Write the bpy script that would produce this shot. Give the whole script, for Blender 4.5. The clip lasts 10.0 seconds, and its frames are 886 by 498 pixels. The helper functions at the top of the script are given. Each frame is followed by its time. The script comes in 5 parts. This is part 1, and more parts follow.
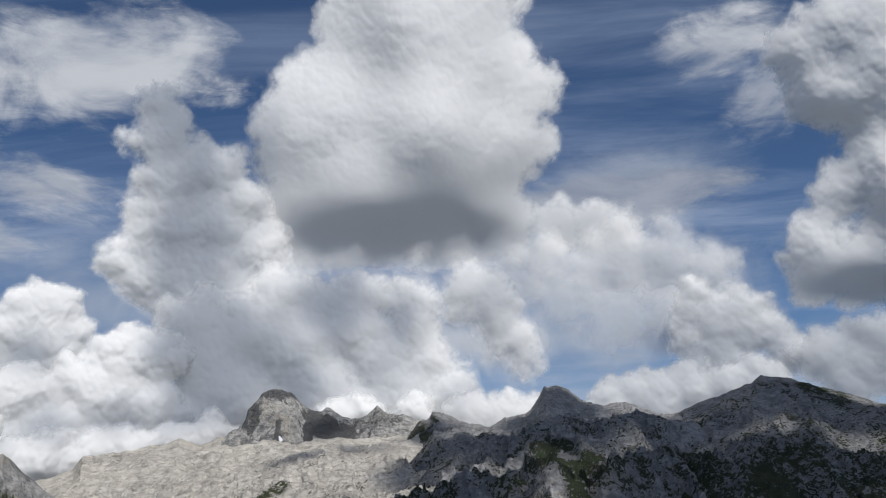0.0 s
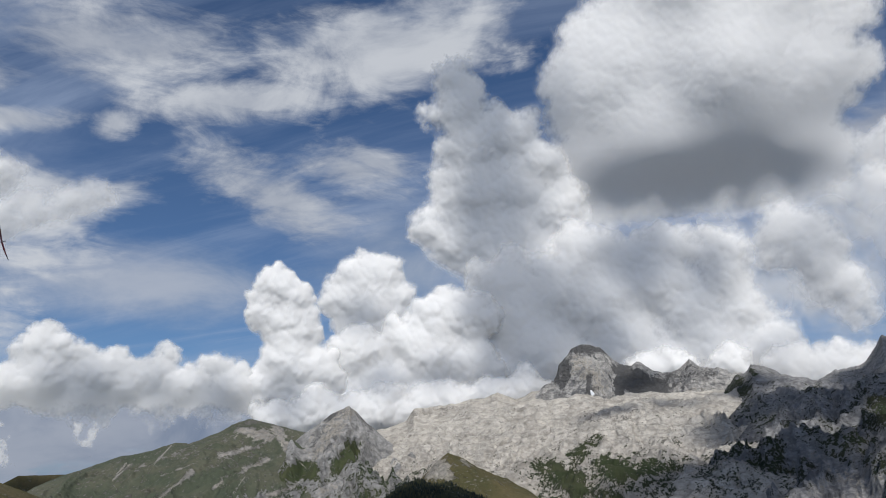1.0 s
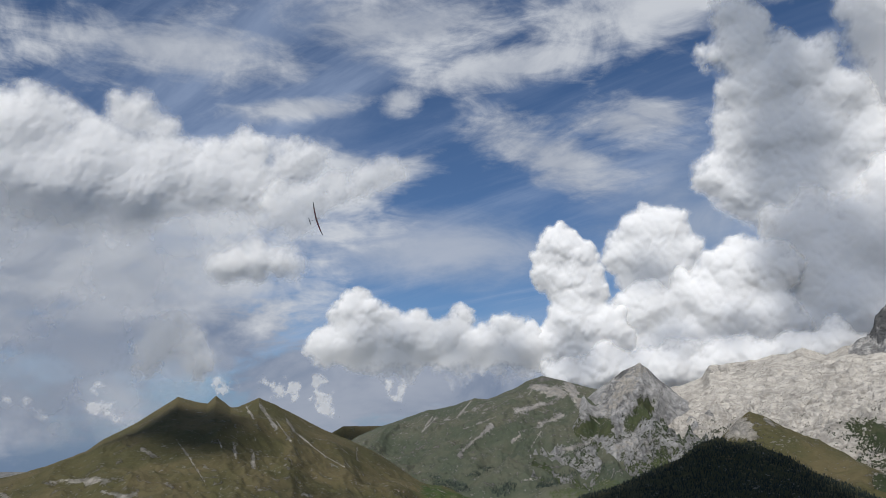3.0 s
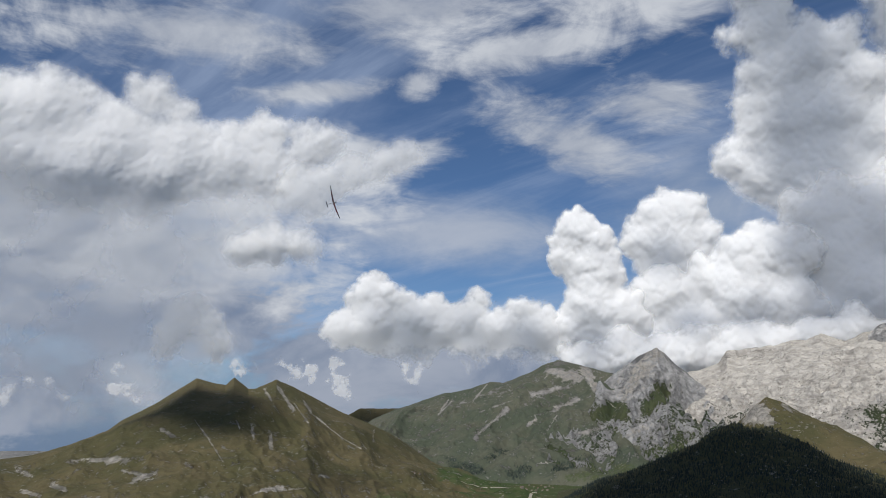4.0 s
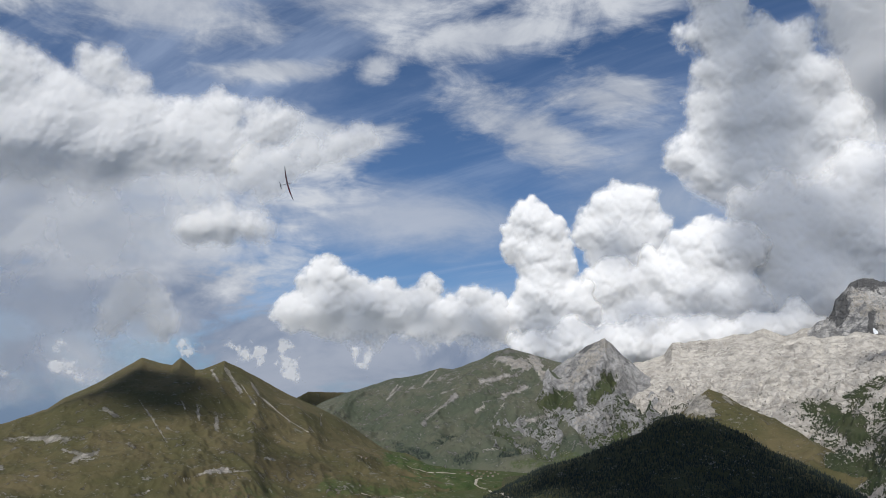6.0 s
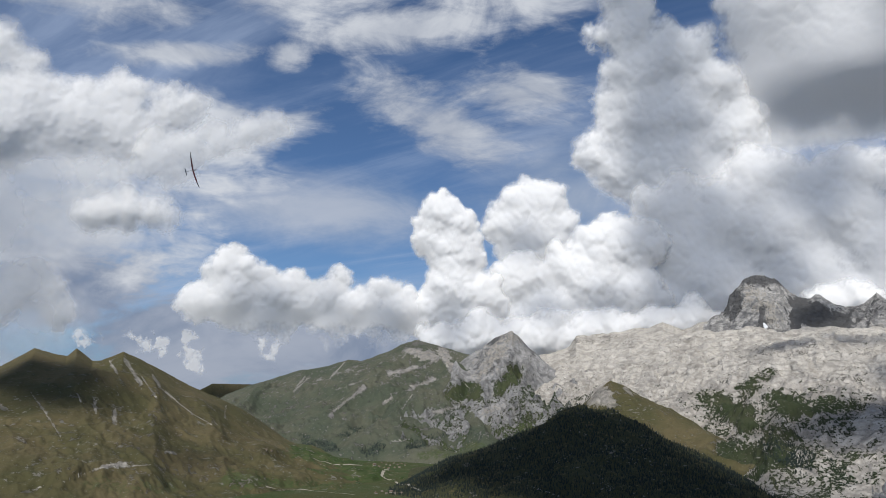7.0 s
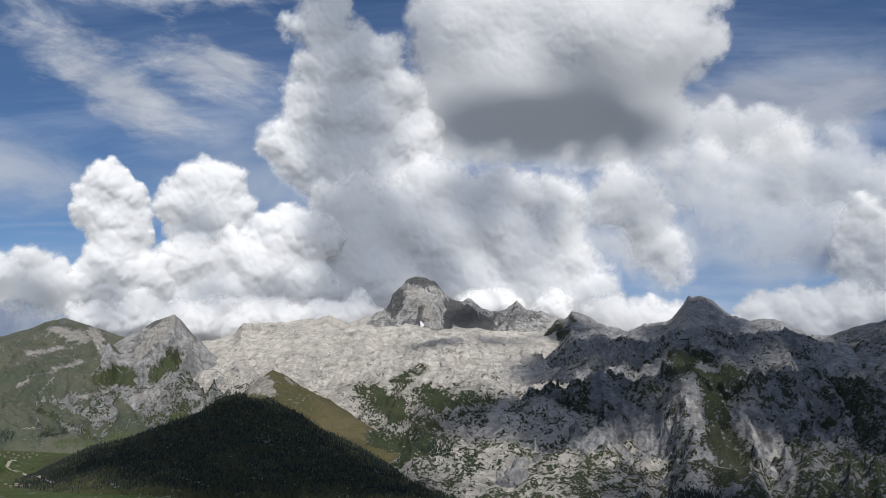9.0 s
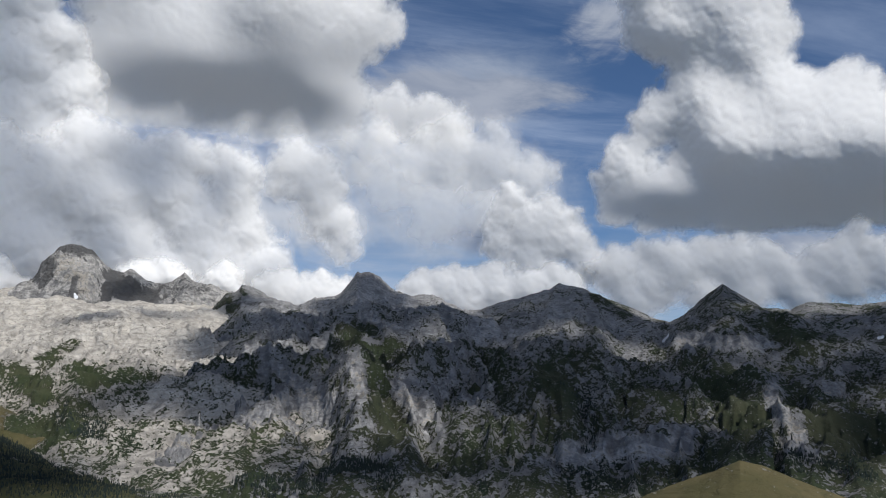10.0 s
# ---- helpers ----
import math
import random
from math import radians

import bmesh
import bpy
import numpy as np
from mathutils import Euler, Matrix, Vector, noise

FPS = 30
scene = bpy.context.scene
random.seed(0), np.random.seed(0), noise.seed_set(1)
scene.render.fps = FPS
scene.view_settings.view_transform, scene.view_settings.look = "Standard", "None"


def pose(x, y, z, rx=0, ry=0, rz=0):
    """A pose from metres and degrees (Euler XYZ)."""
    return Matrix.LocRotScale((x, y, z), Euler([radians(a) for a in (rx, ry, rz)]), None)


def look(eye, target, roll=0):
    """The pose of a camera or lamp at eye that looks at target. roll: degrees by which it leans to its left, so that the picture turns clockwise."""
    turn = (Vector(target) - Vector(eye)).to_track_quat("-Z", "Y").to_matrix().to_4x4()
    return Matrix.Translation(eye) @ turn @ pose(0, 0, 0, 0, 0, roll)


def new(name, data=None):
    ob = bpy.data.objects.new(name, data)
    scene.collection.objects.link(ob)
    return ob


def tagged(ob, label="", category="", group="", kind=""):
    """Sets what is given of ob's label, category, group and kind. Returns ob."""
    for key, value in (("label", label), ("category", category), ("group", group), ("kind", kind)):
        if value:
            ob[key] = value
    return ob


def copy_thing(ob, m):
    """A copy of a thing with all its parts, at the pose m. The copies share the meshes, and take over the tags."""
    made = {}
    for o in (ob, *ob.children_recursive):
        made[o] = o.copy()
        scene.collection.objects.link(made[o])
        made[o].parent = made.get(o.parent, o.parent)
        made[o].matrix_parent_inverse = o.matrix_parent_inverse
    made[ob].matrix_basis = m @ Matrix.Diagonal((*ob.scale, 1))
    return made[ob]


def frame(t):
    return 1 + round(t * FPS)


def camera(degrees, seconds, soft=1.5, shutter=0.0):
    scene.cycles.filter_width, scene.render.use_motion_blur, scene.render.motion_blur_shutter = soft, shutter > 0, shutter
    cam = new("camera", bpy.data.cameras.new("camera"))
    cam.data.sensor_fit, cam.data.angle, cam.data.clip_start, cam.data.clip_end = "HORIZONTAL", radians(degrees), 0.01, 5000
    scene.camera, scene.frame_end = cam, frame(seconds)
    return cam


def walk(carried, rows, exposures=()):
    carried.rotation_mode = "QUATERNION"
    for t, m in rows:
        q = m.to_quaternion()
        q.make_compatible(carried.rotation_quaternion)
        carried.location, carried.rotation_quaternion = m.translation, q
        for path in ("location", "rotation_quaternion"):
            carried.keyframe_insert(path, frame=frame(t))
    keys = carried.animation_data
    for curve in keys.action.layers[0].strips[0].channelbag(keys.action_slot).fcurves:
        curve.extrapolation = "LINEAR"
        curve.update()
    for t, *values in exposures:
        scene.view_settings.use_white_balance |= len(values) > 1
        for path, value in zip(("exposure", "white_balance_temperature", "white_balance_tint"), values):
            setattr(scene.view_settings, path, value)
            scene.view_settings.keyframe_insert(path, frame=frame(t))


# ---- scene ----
cam = camera(56.75, 10.0, 0.9)
EYE, ARM = 300.0, 0.35
ROWS = [  # seconds, turn to the left, pitch, lean
    (0.0, 0.00, 18.00, -3.50),
    (0.5, 12.04, 17.48, -1.94),
    (1.0, 21.72, 15.81, -1.37),
    (1.5, 29.64, 14.69, -1.41),
    (2.0, 34.70, 14.08, -1.06),
    (2.5, 39.11, 13.50, -0.45),
    (3.0, 41.86, 13.12, 0.12),
    (4.5, 43.06, 11.73, 0.55),
    (5.0, 42.24, 11.70, 1.12),
    (6.5, 37.19, 10.75, 1.69),
    (7.0, 33.36, 10.68, 1.56),
    (7.5, 29.77, 10.80, 1.66),
    (8.0, 26.35, 10.91, 2.14),
    (8.5, 20.60, 10.55, 2.69),
    (9.0, 10.54, 10.83, 2.84),
    (9.5, -0.56, 11.10, 2.19),
    (10.0, -12.40, 9.77, 0.97),
]


def carried(turn, pitch, lean):
    a = radians(turn)
    return pose(-ARM * math.sin(a), ARM * math.cos(a), EYE, 90 + pitch, 0, turn) @ pose(0, 0, 0, 0, 0, lean)


walk(cam, [(t, carried(a, b, c)) for t, a, b, c in ROWS], [(0.0, -0.22), (1.0, -0.20), (2.0, -0.18), (3.0, -0.16), (4.5, -0.12), (6.5, -0.05), (8.0, -0.06), (10.0, -0.05)])

# ---- light ----
SUN_AZ, SUN_EL = 160.0, 46.0  # degrees to the right of +y, and above the horizon
lamp = bpy.data.lights.new("sun", "SUN")
lamp.energy, lamp.angle, lamp.color = 4.0, radians(1.5), (1.0, 0.97, 0.92)
sun = new("sun", lamp)
SUN_WAY = Vector((math.sin(radians(SUN_AZ)) * math.cos(radians(SUN_EL)), math.cos(radians(SUN_AZ)) * math.cos(radians(SUN_EL)), math.sin(radians(SUN_EL))))
sun.matrix_world = look(SUN_WAY * 4000, (0, 0, 0))


class Nodes:
    """A short way to write node trees."""

    def __init__(self, tree):
        self.tree = tree
        tree.nodes.clear()

    def node(self, kind, *values):
        n = self.tree.nodes.new(kind)
        for i, value in enumerate(values):
            if value is not None:
                self.put(n.inputs[i], value)
        return n

    def put(self, socket, value):
        if hasattr(value, "is_output"):
            self.tree.links.new(value, socket)
        else:
            socket.default_value = value

    def math(self, op, a, b=None, c=None, clamp=False):
        n = self.node("ShaderNodeMath", a, b, c)
        n.operation, n.use_clamp = op, clamp
        return n.outputs[0]

    def vec(self, op, a, b=None, c=None):
        n = self.node("ShaderNodeVectorMath", a, b, c)
        n.operation = op
        return n.outputs[1 if op in ("LENGTH", "DISTANCE", "DOT_PRODUCT") else 0]

    def noise(self, vector, scale, detail=4.0, rough=0.5, distort=0.0, kind="FBM"):
        n = self.node("ShaderNodeTexNoise")
        n.noise_type = kind
        self.put(n.inputs["Vector"], vector)
        for key, value in (("Scale", scale), ("Detail", detail), ("Roughness", rough), ("Distortion", distort)):
            self.put(n.inputs[key], value)
        return n.outputs[0]

    def ramp(self, value, lo, hi, a=0.0, b=1.0, smooth=True):
        n = self.node("ShaderNodeMapRange")
        n.interpolation_type = "SMOOTHSTEP" if smooth else "LINEAR"
        for i, v in enumerate((value, lo, hi, a, b)):
            self.put(n.inputs[i], v)
        return n.outputs[0]

    def mix(self, fac, a, b, blend="MIX"):
        n = self.node("ShaderNodeMix")
        n.data_type, n.blend_type = "RGBA", blend
        for i, v in ((0, fac), (6, a), (7, b)):
            self.put(n.inputs[i], v)
        return n.outputs[2]


def rgb(r, g, b):
    return (r, g, b, 1.0)


# soft cloud banks of the sky: azimuth, elevation, half-width, half-height, lean, all in degrees
WHITE_BANKS = [(-25.8, 29.6, 11.0, 4.2, 5), (-28.3, 21.5, 5.5, 2.0, -6), (22.0, 29.0, 6.0, 2.4, -4), (-61.0, 25.6, 13.0, 2.6, 2), (-46.0, 28.3, 11.0, 3.2, 4), (-27.0, 22.0, 5.0, 1.5, -12), (-45.1, 23.2, 2.0, 1.2, 20)]
WHITE_BANKS += [(-46.5, 18.0, 4.2, 1.3, 22), (-34.0, 19.5, 8.0, 2.6, -25), (-54.4, 11.9, 3.4, 1.3, 0), (3.4, 11.9, 3.0, 3.6, -30), (12.0, 17.4, 2.5, 1.6, 0), (14.5, 14.5, 5.0, 3.0, -15), (24.0, 25.0, 5.0, 3.0, 30), (-37.0, 25.5, 9.0, 1.6, 6), (-52.0, 22.5, 6.0, 1.0, 8), (29.0, 8.4, 9.0, 1.8, 0), (-7.0, 11.5, 9.0, 4.0, 0), (17.5, 15.3, 3.0, 1.6, 0)]
WHITE_BANKS += [(-60.0, 15.5, 12.0, 3.6, 0), (-50.0, 17.5, 7.0, 2.6, 15), (-65.0, 9.5, 9.0, 3.6, 0), (-70.0, 12.0, 8.0, 3.0, 0), (-61.0, 11.0, 11.0, 5.0, 0)]
GREY_BANKS = [(-68.7, 10.4, 10.0, 4.6, 0), (-64.3, 6.4, 9.0, 4.8, 0), (-69.2, 2.2, 8.0, 3.2, 0), (-48.2, 3.8, 12.0, 3.0, 0), (-38.0, 4.0, 10.0, 3.0, 0), (-59.7, 6.6, 7.0, 4.2, 0), (-15.5, 10.0, 6.0, 6.5, 0), (33.0, 8.6, 12.0, 2.4, 0), (14.0, 20.5, 10.0, 1.6, 0), (16.0, 11.0, 6.0, 2.2, 0)]
VEILS = [(10.0, 12.0, 17.0, 7.0, 0), (-63.0, 9.0, 15.0, 8.0, 0), (-40.0, 4.0, 20.0, 4.5, 0), (15.0, 21.0, 10.0, 4.0, 8), (-24.0, 14.0, 10.0, 7.0, 0), (30.0, 8.0, 16.0, 4.0, 0), (-8.0, 11.0, 14.0, 6.0, 0), (-42.0, 13.0, 15.0, 3.0, 0)]


def build_world():
    world = bpy.data.worlds.new("sky")
    scene.world = world
    world.use_nodes = True
    k = Nodes(world.node_tree)
    sky = k.node("ShaderNodeTexSky")
    sky.sky_type, sky.sun_disc = "NISHITA", False
    sky.sun_elevation, sky.sun_rotation = radians(SUN_EL), radians(SUN_AZ)
    sky.altitude, sky.air_density, sky.dust_density, sky.ozone_density = 1900.0, 1.0, 0.5, 3.0
    way = k.node("ShaderNodeTexCoord").outputs["Generated"]
    part = k.node("ShaderNodeSeparateXYZ", way)
    x, y, z = part.outputs
    # high ice clouds on a flat layer, drawn out by the wind
    flat = k.math("ADD", k.math("MAXIMUM", z, 0.0), 0.10)
    layer = k.node("ShaderNodeCombineXYZ", k.math("DIVIDE", x, flat), k.math("DIVIDE", y, flat), 0.0).outputs[0]
    turned = k.node("ShaderNodeMapping", layer, None, (0.0, 0.0, radians(8.0)), (0.5, 2.4, 1.0)).outputs[0]
    veil = k.noise(turned, 1.3, 8.0, 0.6, 0.5)
    broad = k.noise(layer, 0.6, 3.0, 0.5)
    cover = k.math("ADD", k.math("MULTIPLY", veil, 0.75), k.math("MULTIPLY", broad, 0.45))
    cirrus = k.ramp(cover, 0.52, 0.88, 0.0, 0.7)
    sky_light = k.vec("SCALE", sky.outputs[0])
    k.put(sky_light.node.inputs["Scale"], 0.074)
    sky_light = k.mix(1.0, sky_light, rgb(0.78, 0.93, 1.08), "MULTIPLY")
    colour = k.mix(cirrus, sky_light, rgb(0.41, 0.50, 0.68))
    haze = k.ramp(z, -0.02, 0.13, 0.8, 0.0)
    colour = k.mix(haze, colour, rgb(0.12, 0.19, 0.34))
    # soft banks and veils: their place on the sky in degrees, broken up by noise
    azimuth = k.math("MULTIPLY", k.math("ARCTAN2", x, y), 57.2958)
    height = k.math("MULTIPLY", k.math("ARCSINE", z), 57.2958)
    sheet = k.node("ShaderNodeCombineXYZ", azimuth, height, 0.0).outputs[0]
    ragged = k.noise(k.node("ShaderNodeMapping", way, None, None, (1.0, 1.0, 1.8)).outputs[0], 5.5, 9.0, 0.6, 0.5)
    streaky = k.noise(k.node("ShaderNodeMapping", way, None, (0.0, radians(10.0), 0.0), (1.0, 1.0, 3.2)).outputs[0], 17.0, 8.0, 0.62, 0.6)
    fluff = k.math("ADD", k.math("MULTIPLY", k.math("SUBTRACT", ragged, 0.5), 2.6), k.math("MULTIPLY", k.math("SUBTRACT", streaky, 0.5), 1.2))

    def bank(places, edge, fluff=fluff):
        field = None
        for a, e, wide, high, lean in places:
            spot = k.node("ShaderNodeMapping", sheet, (a, e, 0.0), (0.0, 0.0, radians(lean)), (wide, high, 1.0))
            spot.vector_type = "TEXTURE"
            near = k.math("SUBTRACT", 1.0, k.vec("LENGTH", spot.outputs[0]))
            field = near if field is None else k.math("MAXIMUM", field, near)
        return k.ramp(k.math("ADD", field, fluff), -0.12, edge)

    calm = k.math("MULTIPLY", fluff, 0.45)
    colour = k.mix(k.math("MULTIPLY", bank(VEILS, 1.0, calm), 0.76), colour, k.mix(k.ramp(ragged, 0.35, 0.65), rgb(0.34, 0.41, 0.53), rgb(0.52, 0.56, 0.64)))
    grey = bank(GREY_BANKS, 0.45)
    colour = k.mix(k.math("MULTIPLY", grey, 0.9), colour, k.mix(k.ramp(ragged, 0.35, 0.65), rgb(0.17, 0.22, 0.33), rgb(0.37, 0.41, 0.50)))
    white = bank(WHITE_BANKS, 0.8)
    colour = k.mix(k.math("MULTIPLY", white, 0.9), colour, k.mix(k.ramp(ragged, 0.4, 0.66), rgb(0.42, 0.46, 0.54), rgb(0.68, 0.71, 0.76)))
    back = k.node("ShaderNodeBackground", colour, 1.0)
    k.node("ShaderNodeOutputWorld", back.outputs[0])


build_world()


# ---- noise on arrays ----
def lattice(ix, iy, iz, seed):
    h = (ix.astype(np.int64) * 374761393 + iy.astype(np.int64) * 668265263 + iz.astype(np.int64) * 2147483647 + seed * 1274126177) & 0xFFFFFFFF
    h = ((h ^ (h >> 13)) * 1274126177) & 0xFFFFFFFF
    h = ((h ^ (h >> 16)) * 2246822519) & 0xFFFFFFFF
    return ((h ^ (h >> 15)) & 0xFFFFFF) / 0x7FFFFF - 1.0


def waves(p, seed=0):
    """Value noise of about -1 to 1 at the points p (n, 2) or (n, 3)."""
    i = np.floor(p).astype(np.int64)
    f = p - i
    u = f * f * f * (f * (f * 6 - 15) + 10)
    flat = p.shape[1] == 2
    total = 0.0
    for dx in (0, 1):
        for dy in (0, 1):
            for dz in ((0,) if flat else (0, 1)):
                w = (u[:, 0] if dx else 1 - u[:, 0]) * (u[:, 1] if dy else 1 - u[:, 1])
                if not flat:
                    w = w * (u[:, 2] if dz else 1 - u[:, 2])
                total = total + w * lattice(i[:, 0] + dx, i[:, 1] + dy, i[:, 2] + dz if not flat else np.zeros(len(p), np.int64), seed)
    return total


def fractal(p, octaves, seed=0, gain=0.5, kind="fbm"):
    total, size, amp = 0.0, 0.0, 1.0
    for o in range(octaves):
        n = waves(p * 2.03**o + o * 17.3, seed + o)
        if kind == "ridge":
            n = 1 - 2 * np.abs(n)
        elif kind == "billow":
            n = 2 * np.abs(n) - 1
        total, size, amp = total + amp * n, size + amp, amp * gain
    return total / size


def smooth(x, lo, hi):
    t = np.clip((x - lo) / (hi - lo), 0, 1)
    return t * t * (3 - 2 * t)


def mesh_of(name, verts, faces, material, fine=True, **attributes):
    """A mesh from arrays, with float attributes on its vertices."""
    me = bpy.data.meshes.new(name)
    me.vertices.add(len(verts))
    me.vertices.foreach_set("co", np.asarray(verts, np.float32).ravel())
    corners = faces.shape[1]
    me.loops.add(faces.size)
    me.loops.foreach_set("vertex_index", faces.astype(np.int32).ravel())
    me.polygons.add(len(faces))
    me.polygons.foreach_set("loop_start", np.arange(0, faces.size, corners, dtype=np.int32))
    me.polygons.foreach_set("use_smooth", np.full(len(faces), fine))
    for key, value in attributes.items():
        me.attributes.new(key, "FLOAT", "POINT").data.foreach_set("value", np.asarray(value, np.float32))
    me.materials.append(material)
    me.update(calc_edges=True)
    me.validate()
    return me


def grid_faces(rows, cols):
    i = np.arange(rows * cols).reshape(rows, cols)
    return np.stack([i[:-1, :-1], i[:-1, 1:], i[1:, 1:], i[1:, :-1]], -1).reshape(-1, 4)


# ---- materials ----
def material(name):
    m = bpy.data.materials.new(name)
    m.use_nodes = True
    return m, Nodes(m.node_tree)


def finish(k, colour, rough=0.9, bump=None, strength=0.5, distance=1.0, gloss=0.2):
    b = k.node("ShaderNodeBsdfPrincipled")
    k.put(b.inputs["Base Color"], colour)
    k.put(b.inputs["Roughness"], rough)
    k.put(b.inputs["Specular IOR Level"], gloss)
    if bump is not None:
        n = k.node("ShaderNodeBump")
        for key, v in (("Strength", strength), ("Distance", distance), ("Height", bump)):
            k.put(n.inputs[key], v)
        k.put(b.inputs["Normal"], n.outputs[0])
    k.node("ShaderNodeOutputMaterial", b.outputs[0])
    return b


def earth(name, rock, dark_rock, grass, dry_grass, scrub, pale=(0.36, 0.335, 0.295, 1.0)):
    """Mountain ground: rock with cracks and ledges, turf and scrub where the vertex attributes say so."""
    m, k = material(name)
    place = k.node("ShaderNodeTexCoord").outputs["Object"]
    squat = k.node("ShaderNodeMapping", place, None, (radians(12.0), radians(-24.0), 0.0), (1.0, 1.0, 1.15)).outputs[0]

    def attribute(key):
        n = k.node("ShaderNodeAttribute")
        n.attribute_name = key
        return n.outputs["Fac"]

    big = k.noise(place, 0.005, 4.0, 0.55)
    mid = k.noise(squat, 0.022, 6.0, 0.66, 0.5)
    fine = k.noise(squat, 0.11, 5.0, 0.68)
    lean = k.node("ShaderNodeMapping", place, None, (radians(20.0), radians(-48.0), radians(25.0)), (0.6, 0.9, 1.3)).outputs[0]
    bent = k.vec("ADD", lean, k.vec("SCALE", k.node("ShaderNodeCombineXYZ", mid, fine, big).outputs[0]))
    k.put(bent.node.inputs[1].links[0].from_node.inputs["Scale"], 34.0)

    def cracks_of(scale):
        n = k.node("ShaderNodeTexVoronoi")
        n.feature = "DISTANCE_TO_EDGE"
        k.put(n.inputs["Vector"], bent)
        k.put(n.inputs["Scale"], scale)
        return n.outputs["Distance"]

    wide_crack, thin_crack = cracks_of(0.028), cracks_of(0.085)
    mid0, fine0 = k.math("SUBTRACT", mid, 0.5), k.math("SUBTRACT", fine, 0.5)
    stone = k.mix(k.ramp(mid, 0.38, 0.58), dark_rock, rock)
    stone = k.mix(k.ramp(big, 0.42, 0.64, 0.0, 0.5), stone, rgb(*[c * 1.12 for c in rock[:3]]))
    stone = k.mix(k.ramp(fine, 0.50, 0.34, 0.0, 0.75), stone, dark_rock)
    ledge = k.noise(k.node("ShaderNodeMapping", place, None, (radians(24.0), radians(-52.0), radians(30.0)), (0.5, 0.9, 1.5)).outputs[0], 0.013, 8.0, 0.66, 0.9)
    stone = k.mix(k.ramp(ledge, 0.47, 0.36, 0.0, 0.5), stone, rgb(*[c * 0.62 for c in dark_rock[:3]]))
    cut = k.ramp(k.math("ADD", big, k.math("MULTIPLY", attribute("grass"), 0.25)), 0.46, 0.66, 0.03, 0.3)
    deep = rgb(*[c * 0.5 for c in dark_rock[:3]])
    stone = k.mix(k.ramp(k.math("ADD", wide_crack, k.math("MULTIPLY", fine0, 0.3)), 0.0, 0.09, cut, 0.0), stone, deep)
    stone = k.mix(k.ramp(k.math("ADD", thin_crack, k.math("MULTIPLY", mid0, 0.5)), 0.0, 0.08, k.math("MULTIPLY", cut, 0.7), 0.0), stone, deep)
    turf = k.mix(k.ramp(big, 0.36, 0.62), grass, dry_grass)
    turf = k.mix(k.ramp(mid, 0.50, 0.64, 0.0, 0.55), turf, scrub)
    turf = k.mix(k.ramp(fine, 0.60, 0.71, 0.0, 0.4), turf, rgb(*[c * 0.6 for c in pale[:3]]))
    turf = k.mix(k.ramp(k.math("ADD", attribute("lush"), k.math("MULTIPLY", k.math("ADD", mid0, fine0), 1.2)), 0.25, 0.65), turf, k.mix(k.ramp(mid, 0.42, 0.6), rgb(0.044, 0.068, 0.023), rgb(0.066, 0.078, 0.032)))
    speck = k.math("ADD", k.math("MULTIPLY", mid0, 2.2), k.math("MULTIPLY", fine0, 2.0))
    cover = k.ramp(k.math("ADD", attribute("grass"), speck), 0.46, 0.56)
    colour = k.mix(cover, stone, turf)
    wood = k.ramp(k.math("ADD", attribute("scrub"), speck), 0.42, 0.52)
    colour = k.mix(wood, colour, scrub)
    bare = k.ramp(k.math("ADD", attribute("scree"), k.math("MULTIPLY", speck, 1.0)), 0.34, 0.54)
    colour = k.mix(bare, colour, k.mix(k.ramp(fine, 0.38, 0.58), rgb(*[c * 0.6 for c in pale[:3]]), pale))
    # darker rock tone; on the rock summit it also stands for shade
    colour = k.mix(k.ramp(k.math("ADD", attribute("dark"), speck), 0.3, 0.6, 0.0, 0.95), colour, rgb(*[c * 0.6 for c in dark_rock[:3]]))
    colour = k.mix(k.ramp(attribute("snow"), 0.35, 0.5), colour, rgb(0.85, 0.87, 0.9))
    height = k.math("ADD", k.math("MULTIPLY", mid, 15.0), k.math("ADD", k.math("MULTIPLY", fine, 3.5), k.math("MULTIPLY", k.math("MINIMUM", wide_crack, 0.15), 18.0)))
    finish(k, colour, 0.92, k.math("MULTIPLY", height, k.ramp(cover, 0.0, 1.0, 1.0, 0.3)), 1.0, 1.0, 0.12)
    return m


LIMESTONE = earth("limestone", rgb(0.54, 0.505, 0.45), rgb(0.36, 0.335, 0.30), rgb(0.036, 0.047, 0.023), rgb(0.056, 0.061, 0.033), rgb(0.018, 0.028, 0.015))
CLIFF = earth("summit_cliff", rgb(0.46, 0.445, 0.42), rgb(0.14, 0.14, 0.142), rgb(0.036, 0.047, 0.023), rgb(0.056, 0.061, 0.033), rgb(0.018, 0.028, 0.015))
PALE_ROCK = earth("pale_grey_rock", rgb(0.37, 0.362, 0.35), rgb(0.19, 0.188, 0.185), rgb(0.042, 0.056, 0.028), rgb(0.06, 0.068, 0.034), rgb(0.022, 0.034, 0.02))
GREY_ROCK = earth("grey_rock", rgb(0.34, 0.335, 0.33), rgb(0.165, 0.166, 0.172), rgb(0.030, 0.039, 0.021), rgb(0.043, 0.047, 0.028), rgb(0.015, 0.024, 0.015))
TURF = earth("alpine_turf", rgb(0.36, 0.33, 0.28), rgb(0.18, 0.17, 0.14), rgb(0.074, 0.069, 0.032), rgb(0.112, 0.093, 0.048), rgb(0.052, 0.054, 0.026))
